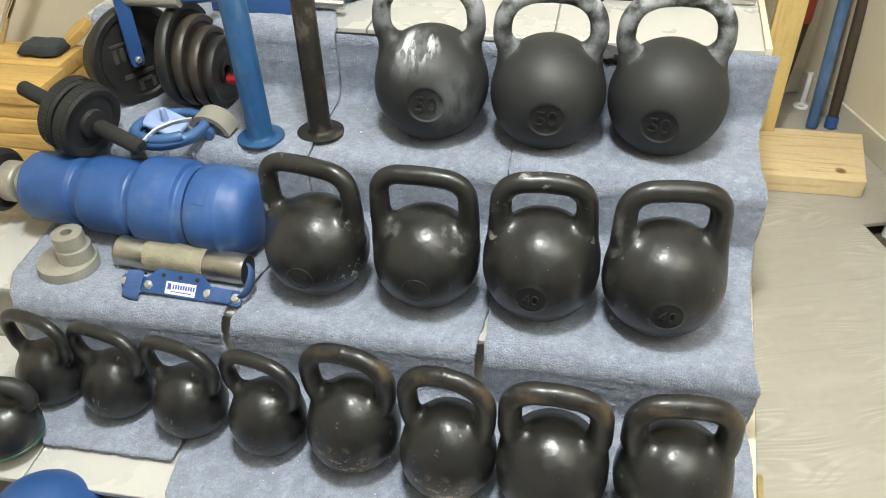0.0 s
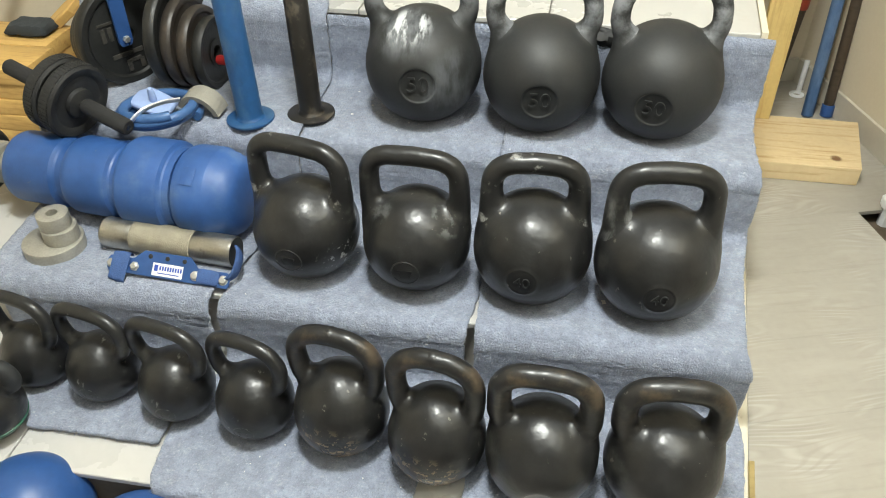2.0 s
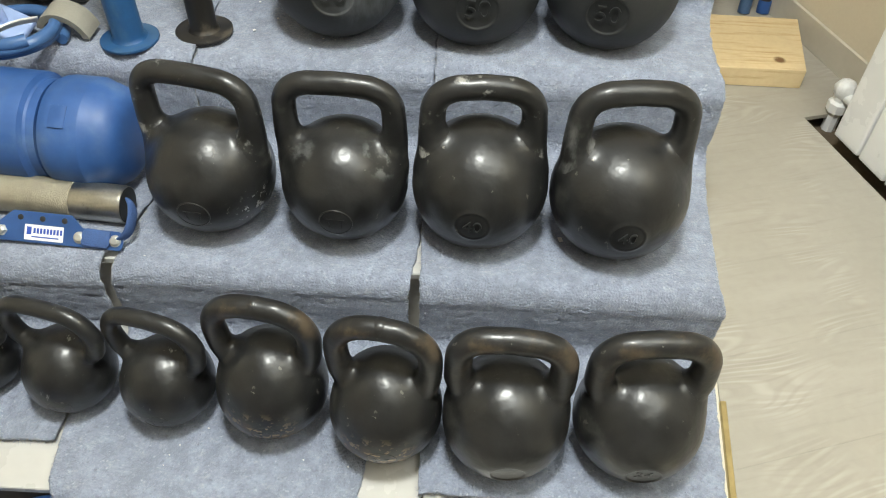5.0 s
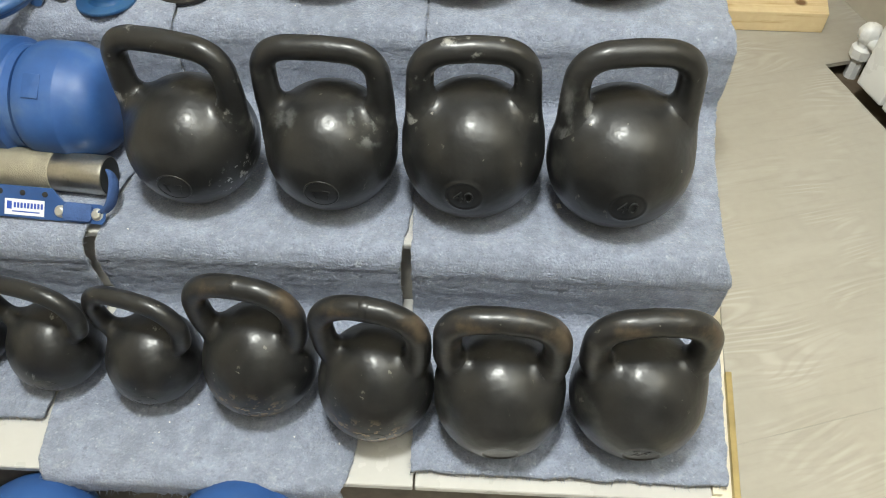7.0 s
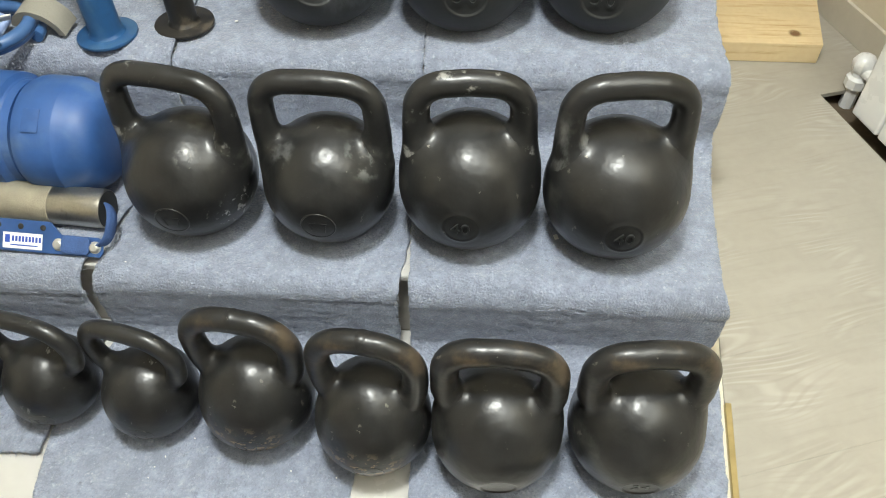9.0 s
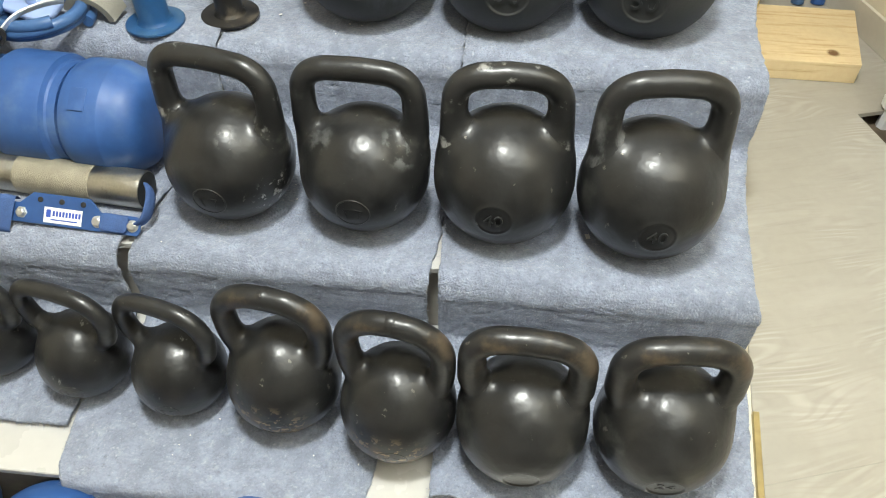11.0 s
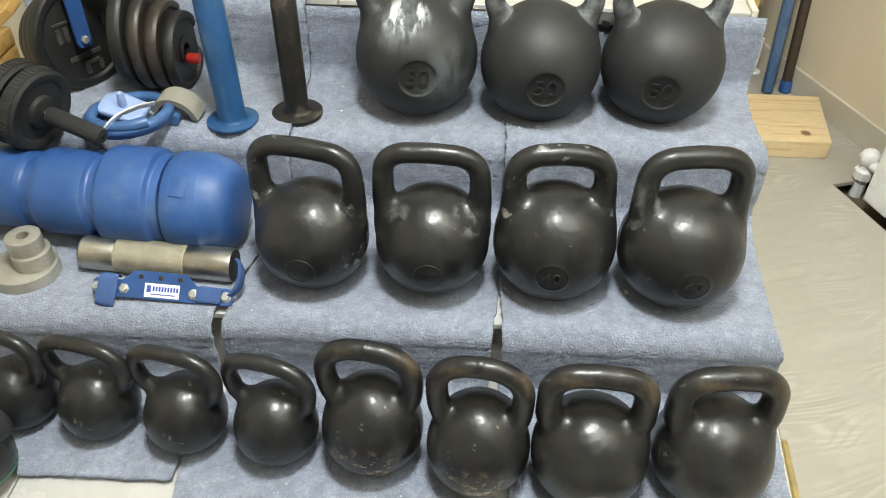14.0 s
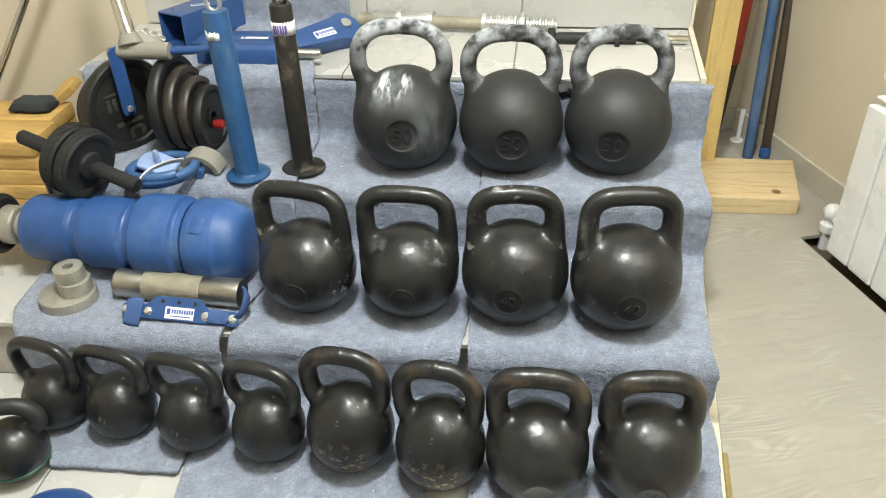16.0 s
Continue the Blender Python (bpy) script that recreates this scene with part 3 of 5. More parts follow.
def kettlebell(x, y, z, r, turn, mat, handle_mat, label, disc=0.27, style="ring", elevation=-2, disc_turn=0, wide=0.80, top=1.68, thick=0.165, corner=0.42, text="", text_mat=None, lean=0.0, group="kettlebells on the stairs", base_wide=0.70, blend=0.26, tall=1.0):
    """A cast kettlebell: a ball with a flat foot and a number disc, and a looped handle that flares into it."""
    k = thing("kettlebell", Matrix.Translation((x, y - 0.007, z)) @ Matrix.Rotation(radians(turn), 4, "Z"), label, "kettlebell", group)
    r, y = r * 1.015, y
    c = 0.95 * r
    el, az = radians(elevation), radians(disc_turn - turn)
    n = Vector((math.sin(az) * math.cos(el), -math.cos(az) * math.cos(el), math.sin(el)))
    pose_n = facing((0, 0, c), n)
    bm = lathe(ball_profile(r, disc, style if text or style == "recess" else "plain"), 96, m=pose_n)
    for v in bm.verts:
        if v.co.z < 0:
            v.co.z = 0
        elif v.co.z > c:
            v.co.z = c + (v.co.z - c) * tall
    # the handle, in the x-z plane: its legs run down flush with the ball's flanks
    w, t = wide * r, top * r
    q = corner * r
    path = [(-base_wide * 0.90 * r, 0, c + 0.40 * r), (-base_wide * 0.94 * r, 0, c + 0.60 * r), (-base_wide * 0.97 * r, 0, c + 0.77 * r), (-(base_wide * 0.3 + wide * 0.7) * r, 0, c + 0.94 * r), (-w, 0, c + t - q * 1.05), (-w + 0.06 * q, 0, c + t - q * 0.62), (-w + 0.30 * q, 0, c + t - q * 0.26), (-w + 0.72 * q, 0, c + t - q * 0.05), (-w + 1.2 * q, 0, c + t), (0, 0, c + t + 0.012 * r)]
    path = path + [(-a, b, d) for a, b, d in path[-2::-1]]
    path = [(a - 0.024 * (d - c), b, d) for a, b, d in path]        # cast a little askew
    radii = [0.215, 0.205, 0.195, 0.182, 0.172, 0.170, 0.168, 0.166, 0.165, 0.165]
    radii = [v * (1 if i < 3 else thick / 0.165) for i, v in enumerate(radii)]
    radii = radii + radii[-2::-1]
    line = spline(path, 6)
    rs = [radii[min(i // 6, len(radii) - 1)] + (radii[min(i // 6 + 1, len(radii) - 1)] - radii[min(i // 6, len(radii) - 1)]) * (i % 6) / 6 for i in range(len(line))]
    hb = tube(line, [v * r for v in rs], 32)
    cast_together(bm, hb, line, [v * r for v in rs], c, r, blend, tall)
    part("body", bm, mat, k, sharp=55)
    if lean:
        bmesh.ops.rotate(hb, cent=(0, 0, c), matrix=Matrix.Rotation(radians(lean), 3, "X"), verts=hb.verts)
    part("handle", hb, handle_mat, k)
    if text:
        d = math.sqrt(1 - disc ** 2)
        dist = (d - 0.024 if style == "recess" else 0.985) * r
        words("numeral", text, disc * r * (1.05 if style == "ring" or elevation < -5 else 1.30), (0.0007 if elevation < -5 else 0.0032) if style == "recess" else 0.0035, text_mat or mat, k, Matrix.Translation(n * dist) @ pose_n)
    elif style == "ring":
        s, h = disc * 0.95, 0.014
        high = math.sqrt(1 - s * s) - 0.006
        ring = lathe([((s + h * math.cos(a)) * r, (high + h * math.sin(a)) * r) for a in [math.pi * i / 6 for i in range(13)]], 48)
        bmesh.ops.remove_doubles(ring, verts=ring.verts, dist=1e-6)
        part("raised_ring", ring, mat, k, "", pose_n)
        for side, slope in ((-1, 12), (1, -8)):
            part("raised_mark", box(0.10 * r, 0.022 * r, 0.010 * r, 0.002 * r, 1), mat, k, "", pose_n @ Matrix.Translation((side * 0.085 * r, 0.07 * r, 0.99 * r)) @ Matrix.Rotation(radians(slope), 4, "Z"))
            part("raised_mark", box(0.022 * r, 0.17 * r, 0.010 * r, 0.002 * r, 1), mat, k, "", pose_n @ Matrix.Translation((side * 0.10 * r, -0.02 * r, 0.99 * r)) @ Matrix.Rotation(radians(slope), 4, "Z"))
    return k


chalk = (0.46, 0.48, 0.52)
fifty = [iron_matte.copy() for _ in range(3)]
grip_chalk = iron_matte.copy()
over(grip_chalk, chalk, 18, 0.38, 0.58, 0.85, seed=2.2, region=((0, 0, 0.40), 0.225))
grip_chalk2 = iron_matte.copy()
over(grip_chalk2, (0.36, 0.378, 0.41), 20, 0.38, 0.62, 0.85, seed=5.1, region=((0, 0, 0.38), 0.235))
iron_chalk = iron_matte.copy()
over(iron_chalk, (0.085, 0.092, 0.102), 26, 0.42, 0.66, 0.75, (1.0, 0.6, 0.32), seed=3.4, region=((0.075, -0.082, 0.105), 0.092))
over(iron_chalk, (0.13, 0.138, 0.148), 24, 0.40, 0.62, 0.8, (1.0, 0.6, 0.35), seed=1.1, region=((-0.03, -0.055, 0.208), 0.078))
over(iron_chalk, (0.52, 0.54, 0.56), 44, 0.50, 0.60, 0.85, (1.0, 0.30, 0.30), seed=4.6, region=((-0.022, -0.052, 0.216), 0.056))
for x, y, r, turn, m, h, d in ((-0.0353, 1.562, 0.1162, 2, iron_chalk, grip_chalk, 12), (0.2043, 1.556, 0.1142, 3, iron_matte, grip_chalk2, 10), (0.4395, 1.564, 0.1148, 4, iron_matte, grip_chalk2, -2)):
    kettlebell(x, y, 0.321, r, turn, m, h, "matte black iron kettlebell with a chalky handle and recessed 50 disc", 0.30, "recess", {12: 2, 10: -3, -2: -5}[d], d - 8, 0.80, 1.775 if d == 12 else 1.73, 0.15, 0.62, "50", iron_matte, base_wide=0.72, blend=0.14)

chalked_gloss = iron_gloss.copy()
over(chalked_gloss, (0.12, 0.125, 0.125), 40, 0.48, 0.64, 0.7, seed=2.4, region=((0.064, -0.030, 0.165), 0.040))
over(chalked_gloss, (0.07, 0.072, 0.072), 40, 0.48, 0.64, 0.7, seed=6.4, region=((-0.055, -0.035, 0.170), 0.030))
chipped_gloss = iron_gloss.copy()
over(chipped_gloss, (0.30, 0.30, 0.29), 80, 0.56, 0.60, 0.6, seed=5.2, region=((0.088, -0.035, 0.075), 0.045))
over(chipped_gloss, (0.09, 0.09, 0.088), 60, 0.50, 0.62, 0.6, (1, 1, 0.5), seed=8.0, region=((0.036, -0.050, 0.172), 0.022))
scuffed = iron_gloss.copy()
over(scuffed, (0.16, 0.16, 0.15), 75, 0.64, 0.68, 0.5, (1.0, 0.5, 0.25), seed=4.4)
worn_grip = iron_gloss.copy()
over(worn_grip, (0.24, 0.24, 0.23), 30, 0.57, 0.68, 0.45, seed=7.0)
chalked_grip = iron_gloss.copy()
over(chalked_grip, (0.13, 0.133, 0.133), 34, 0.42, 0.66, 0.7, (1.0, 1.0, 0.5), seed=3.1, region=((-0.082, -0.015, 0.195), 0.062))
brown_grip = iron_gloss.copy()
over(brown_grip, (0.070, 0.052, 0.035), 18, 0.50, 0.70, 0.42, seed=1.0, region=((0, 0, 0.31), 0.175))
for x, y, r, turn, wd, el, dt, text, h, st, lab in (
        (-0.1963, 1.2176, 0.0973, -12, 0.845, -5, -4, "", worn_grip, "ring", "glossy black iron kettlebell with chipped handle paint"),
        (0.0137, 1.215, 0.0974, -3, 0.815, -4, -2, "", iron_gloss, "ring", "glossy black iron kettlebell with chalk smears by the handle"),
        (0.2246, 1.2142, 0.1043, 2.5, 0.70, 0, -6, "40", worn_grip, "ring", "glossy black iron kettlebell with a raised 40 and chipped handle"),
        (0.4398, 1.2065, 0.1053, 6, 0.73, 0, 1, "40", chalked_grip, "ring", "large glossy black iron kettlebell with a raised 40")):
    kettlebell(x, y, 0.161, r, turn, {"chi": chipped_gloss, "cha": chalked_gloss}.get(lab.split(" with ")[1][:3], iron_gloss), h, lab, 0.26, st, el, dt, wd, 1.63 if wd == 0.70 else 1.69 if wd == 0.73 else 1.735, 0.172, 0.44, text, iron_matte, base_wide=wd + 0.03)

rusty = iron_gloss.copy()
over(rusty, (0.11, 0.080, 0.050), 30, 0.44, 0.60, 0.7, seed=7.0, region=((0.0, -0.074, 0.030), 0.075))
over(rusty, (0.27, 0.205, 0.13), 85, 0.54, 0.60, 0.75, seed=2.0, region=((0.0, -0.078, 0.040), 0.080))
for x, y, r, turn, el, dt, wide, high, m, h, st, text, lab in (
        (0.4643, 0.909, 0.0913, 4, -10, 0, 0.76, 1.79, iron_gloss, brown_grip, "recess", "24", "glossy black iron kettlebell with worn brown handle and 24 disc"),
        (0.2742, 0.900, 0.0892, -2.5, -10, 2, 0.775, 1.87, iron_gloss, brown_grip, "recess", "", "glossy black iron kettlebell with worn brown handle"),
        (0.1022, 0.911, 0.0804, -8, -12, 0, 0.80, 2.14, rusty, brown_grip, "ring", "", "black iron kettlebell with rust at its foot and worn handle"),
        (-0.0675, 0.940, 0.0802, -8, -10, 2, 0.84, 2.08, rusty, brown_grip, "ring", "", "black iron kettlebell with rust patches and brown worn handle"),
        (-0.2255, 0.943, 0.0672, -14, -10, 0, 0.965, 2.04, scuffed, brown_grip, "ring", "", "small black iron kettlebell with scuffed gloss paint"),
        (-0.3775, 0.957, 0.0656, -13, -8, 4, 1.03, 2.05, scuffed, iron_gloss, "ring", "", "small black iron kettlebell with scuffed gloss paint"),
        (-0.5290, 0.977, 0.0640, -12, -8, 0, 1.05, 2.02, scuffed, iron_gloss, "ring", "", "small black iron kettlebell with scuffed gloss paint"),
        (-0.6710, 0.988, 0.0615, -12, -8, 0, 1.00, 2.19, iron_gloss, iron_gloss, "plain", "", "smallest black iron kettlebell with a thin looped handle")):
    big = high < 1.9
    kettlebell(x, y, 0.009, r, turn, m, h, lab, 0.27, st, el, dt, wide, high, 0.198 if r > 0.075 else 0.188, 0.5 if big else 0.66, text, iron_gloss, base_wide=wide - 0.02 if big else 0.63, tall=1.05 if big else 1.18 if r > 0.075 else 1.12, blend=0.26 if big else 0.22)

# ---- equipment on the left of the stairs ----
blue_plastic = over(material("blue_plastic", (0.026, 0.084, 0.262), 0.46, scale=7, vary=0.18, bump=0.15, bump_scale=50), (0.12, 0.19, 0.32), 9, 0.52, 0.86, 0.75)
over(blue_plastic, (0.28, 0.24, 0.17), 16, 0.66, 0.74, 0.8, seed=6.0)
blue_steel = over(material("blue_enamel", (0.026, 0.076, 0.228), 0.35, scale=12, vary=0.15, bump=0.06), (0.08, 0.12, 0.28), 20, 0.62, 0.8, 0.6)
blue_web = material("blue_webbing", (0.045, 0.095, 0.25), 0.85, scale=40, vary=0.2, bump=0.6, bump_scale=500)
grey_alu = material("turned_aluminium", (0.40, 0.39, 0.345), 0.45, 0.55, scale=30, vary=0.15, bump=0.12, bump_scale=240)
knurl = material("knurled_steel", (0.40, 0.37, 0.29), 0.55, 0.7, scale=30, vary=0.2, bump=0.8, bump_scale=900)
galvanised = material("zinc_plated", (0.58, 0.59, 0.58), 0.42, 0.8, scale=25, vary=0.15)
chrome = material("chrome", (0.62, 0.62, 0.60), 0.12, 1.0, vary=0.08, rough_vary=0.05)
rubber = material("black_rubber", (0.015, 0.0155, 0.016), 0.62, scale=20, vary=0.25, bump=0.2, bump_scale=220)
foam = material("foam_grip", (0.018, 0.018, 0.019), 0.9, vary=0.2, bump=0.6, bump_scale=500)
brown_iron = over(material("brown_iron", (0.034, 0.028, 0.023), 0.45, scale=16, vary=0.3, bump=0.25, bump_scale=120), (0.085, 0.055, 0.035), 14, 0.55, 0.75, 0.65)
worn_tube = over(material("worn_black_tube", (0.012, 0.011, 0.010), 0.42, scale=10, vary=0.3, bump=0.1), (0.062, 0.052, 0.040), 30, 0.52, 0.65, 0.6, (1, 1, 0.7))
sticker = plain("white_sticker", (0.78, 0.79, 0.80), 0.5)
ink = plain("blue_ink", (0.03, 0.08, 0.40), 0.5)
violet_ink = plain("violet_ink", (0.12, 0.08, 0.32), 0.5)
red_plastic = material("red_plastic", (0.60, 0.03, 0.03), 0.4, vary=0.1)
grey_felt = material("grey_felt", (0.26, 0.25, 0.215), 0.9, vary=0.1, bump=0.5, bump_scale=400)
pale_blue = material("pale_blue_plastic", (0.30, 0.40, 0.66), 0.4, vary=0.1)
pine = wood("pine", (0.62, 0.49, 0.29), (0.44, 0.28, 0.12))
pine_old = over(wood("stained_pine", (0.56, 0.36, 0.12), (0.36, 0.20, 0.06), 7), (0.12, 0.06, 0.03), 5, 0.64, 0.72, 0.7)
dark_wood = wood("dark_wood", (0.06, 0.043, 0.03), (0.03, 0.022, 0.014))
UP = Matrix.Rotation(radians(90), 4, "Y")        # lays a turned piece along x


def sticker_on(parent, w, h, m, bars, name="label"):
    """A printed sticker whose unreadable print is plain bars."""
    s = part(name, box(w, h, 0.0006, 0), sticker, parent, "white printed sticker", m, smooth=False)
    for x, y, bw, bh in bars:
        part("print_bar", box(bw * w, bh * h, 0.0004, 0, at=(x * w, y * h, 0.0007)), ink, s, "", smooth=False)
    return s


LOGO = [(-0.38, 0.10, 0.12, 0.50)] + [(-0.24 + 0.085 * k, 0.12, 0.055, 0.34) for k in range(9)] + [(0.04, -0.28, 0.70, 0.08)]

# the bar of four blue drums
drums_m = Matrix.Translation((-0.616, 1.303, 0.2545)) @ Matrix.Rotation(radians(-4.5), 4, "Z")
drums = thing("drum_dumbbell", drums_m, "long dumbbell of four scuffed blue plastic drums", "dumbbell")
xs = [-0.226, -0.089, 0.035, 0.154, 0.280]
for i, (a, b) in enumerate(zip(xs, xs[1:])):
    L = b - a
    r = (0.074, 0.080, 0.0935, 0.0925)[i]
    if i < 3:
        prof = [(0, a), (r * 0.84, a), (r * 0.94, a + 0.004), (r * 0.985, a + 0.011), (r, a + 0.019), (r, a + 0.78 * L), (r * 0.99, a + 0.81 * L), (r * 0.91, a + 0.85 * L), (r * 0.885, a + 0.88 * L), (r * 0.88, b - 0.001), (0, b - 0.001)]
    else:
        prof = [(0, a), (r * 0.80, a), (r * 0.93, a + 0.006), (r * 0.985, a + 0.016), (r, a + 0.025), (r, a + 0.56 * L), (r * 0.992, a + 0.58 * L), (r * 0.962, a + 0.605 * L), (r * 0.93, a + 0.70 * L), (r * 0.88, a + 0.80 * L), (r * 0.80, a + 0.90 * L), (r * 0.70, a + 0.96 * L), (r * 0.55, b), (0, b)]
    d = part("drum", lathe(prof, 64, m=UP), blue_plastic, drums, sharp=19 if i < 3 else 28)
    if i == 3:
        m = facing((a + 0.040, -0.0922 * math.sin(radians(38)), 0.0922 * math.cos(radians(38))), (0, -math.sin(radians(38)), math.cos(radians(38))))
        part("embossed_mark", box(0.026, 0.036, 0.001, 0.0004), blue_plastic, d, "", m)
part("collar", lathe([(0, -0.262), (0.030, -0.262), (0.033, -0.258), (0.033, -0.228), (0, -0.227)], 40, m=UP), grey_alu, drums, "grey metal collar")
part("end_nut", lathe([(0, -0.300), (0.040, -0.300), (0.044, -0.296), (0.044, -0.266), (0.040, -0.2625), (0, -0.2625)], 40, m=UP), grey_alu, drums, "grey metal nut")
part("end_disc", lathe([(0, -0.36), (0.058, -0.36), (0.068, -0.352), (0.068, -0.312), (0.058, -0.3005), (0, -0.3005)], 40, m=UP), rubber, drums, "black end disc")

# ab wheel lying over the drums
axis = Vector((0.93, -0.30, -0.20)).normalized()
wheel_m = facing((-0.735, 1.378, 0.392), axis)
ab = thing("ab_wheel", wheel_m, "black double ab roller wheel with foam grips", "ab wheel")
for a, b in ((-0.036, -0.003), (0.003, 0.036)):
    prof = [(0.030, a + 0.006), (0.055, a + 0.005), (0.060, a + 0.001), (0.072, a), (0.0765, a + 0.004), (0.0775, a + 0.010), (0.0775, b - 0.010), (0.0765, b - 0.004), (0.072, b), (0.060, b - 0.001), (0.055, b - 0.005), (0.030, b - 0.006), (0.030, a + 0.006)]
    w = part("wheel", lathe(prof, 72), rubber, ab)
    tread_bm = bmesh.new()
    for k in range(60):
        t = 2 * math.pi * k / 60
        one = box(0.003, 0.0055, (b - a) - 0.012, 0, at=(0.0771, 0, a + 0.006))
        bmesh.ops.rotate(one, cent=(0, 0, 0), matrix=Matrix.Rotation(t, 3, "Z"), verts=one.verts)
        tmp = bpy.data.meshes.new("tread_rib")
        one.to_mesh(tmp)
        tread_bm.from_mesh(tmp)
        bpy.data.meshes.remove(tmp)
        one.free()
    part("tread_ribs", tread_bm, rubber, w, smooth=False)
    for k in range(5):
        t = 2 * math.pi * k / 5
        sp = box(0.034, 0.012, (b - a) - 0.014, 0.001, 1, at=(0.040, 0, a + 0.007))
        bmesh.ops.rotate(sp, cent=(0, 0, 0), matrix=Matrix.Rotation(t, 3, "Z"), verts=sp.verts)
        part("spoke", sp, rubber, w)
part("axle", bar(0.0075, -0.160, 0.160), steel, ab, "steel axle")
part("hub", bar(0.031, -0.040, 0.040, 0.003), rubber, ab)
for a, b in ((-0.160, -0.048), (0.048, 0.160)):
    part("grip", lathe([(0, a), (0.014, a), (0.0165, a + 0.004), (0.0165, b - 0.004), (0.014, b), (0, b)], 28), foam, ab, "black foam grip")

# three turned collars in a stack
for r, z, h, x, y in ((0.058, 0.160, 0.030, -0.712, 1.172), (0.034, 0.190, 0.030, -0.694, 1.178), (0.030, 0.220, 0.030, -0.698, 1.178)):
    solid("steel_collar", bar(r, 0, h, 0.002, 48, 0.011), grey_alu, "dull grey turned metal collar in a small stack", "collar", "stacked collars", m=Matrix.Translation((x, y, z)))

# steel rolling handle
grey_steel = over(material("brushed_steel", (0.42, 0.41, 0.37), 0.36, 1.0, scale=20, vary=0.2, rough_vary=0.1, bump=0.05, bump_scale=300), (0.22, 0.20, 0.17), 30, 0.60, 0.75, 0.6, metal=0.6)
hm = Matrix.Translation((-0.476, 1.196, 0.1935)) @ Matrix.Rotation(radians(-4.5), 4, "Z")
roll = thing("rolling_grip", hm, "thick polished steel rolling handle with a knurled middle", "grip")
part("body", lathe([(0, -0.139), (0.028, -0.139), (0.031, -0.135), (0.031, -0.074), (0.0305, -0.073), (0.0305, 0.056), (0.031, 0.057), (0.031, 0.134), (0.0300, 0.139), (0, 0.139)], 56, m=UP), grey_steel, roll)
part("knurled_sleeve", lathe([(0.0306, -0.073), (0.0314, -0.072), (0.0314, 0.055), (0.0306, 0.056)], 56, m=UP), knurl, roll, "matte knurled sleeve")
part("end_face", bar(0.0288, 0.1392, 0.1402, 0.0004), iron_matte, roll, "dark end face", UP)

# blue steel bracket with its straps, leaning at the handle
n = Vector((0.02, -0.72, 0.69))
br_m = facing((-0.452, 1.122, 0.186), n) @ Matrix.Rotation(radians(-4), 4, "Z")
brk = thing("blue_bracket", br_m, "blue steel bracket with webbing straps and white sticker", "bracket")
out = [(-0.112, -0.018), (0.122, -0.018), (0.126, -0.012), (0.126, 0.008), (0.118, 0.012), (0.062, 0.012), (0.044, 0.030), (-0.046, 0.030), (-0.066, 0.012), (-0.112, 0.012), (-0.116, 0.006), (-0.116, -0.012)]
plate = part("plate", prism(out, -0.002, 0.002, 0.0006, 1), blue_steel, brk, smooth=False)
# holes are not cut: dark discs on the plate carry their shade
for x in (-0.034, 0.0, 0.034):
    part("hole_disc", bar(0.0045, 0.0, 0.0026, 0.0005, 20), hole_dark, plate, "", Matrix.Translation((x, 0.020, 0)))
for x in (-0.108, -0.062, 0.059, 0.114):
    part("bolt", lathe([(0.0, 0.009), (0.005, 0.009), (0.007, 0.0075), (0.0078, 0.003), (0.0095, 0.003), (0.0095, 0.002), (0, 0.002)], 6 if x < 0 else 18), galvanised, brk, "zinc-plated bolt", Matrix.Translation((x, -0.003, 0)))
sticker_on(brk, 0.060, 0.024, Matrix.Translation((0.004, -0.002, 0.0022)), LOGO)
strap = tube(spline([(-0.088, 0.016, -0.010), (-0.088, 0.020, 0.004), (-0.088, 0.006, 0.0085), (-0.090, -0.020, 0.008), (-0.092, -0.034, 0.004), (-0.092, -0.036, -0.012)], 6), 0.0165, 4, squash=0.12)
part("strap", strap, blue_web, brk, "blue webbing strap")
strap = tube(spline([(0.100, 0.002, -0.005), (0.118, 0.000, -0.004), (0.131, 0.012, -0.001), (0.136, 0.032, 0.0), (0.134, 0.050, -0.004), (0.126, 0.060, -0.012)], 6), 0.013, 12, squash=0.30)
part("strap", strap, blue_web, brk, "blue webbing strap")
part("strap_end", prism([(0.066, -0.015), (0.104, -0.016), (0.108, -0.010), (0.108, 0.009), (0.102, 0.012), (0.070, 0.013), (0.064, 0.006), (0.063, -0.009)], 0.0022, 0.0085, 0.0025, 2), blue_web, brk, "blue webbing strap end")

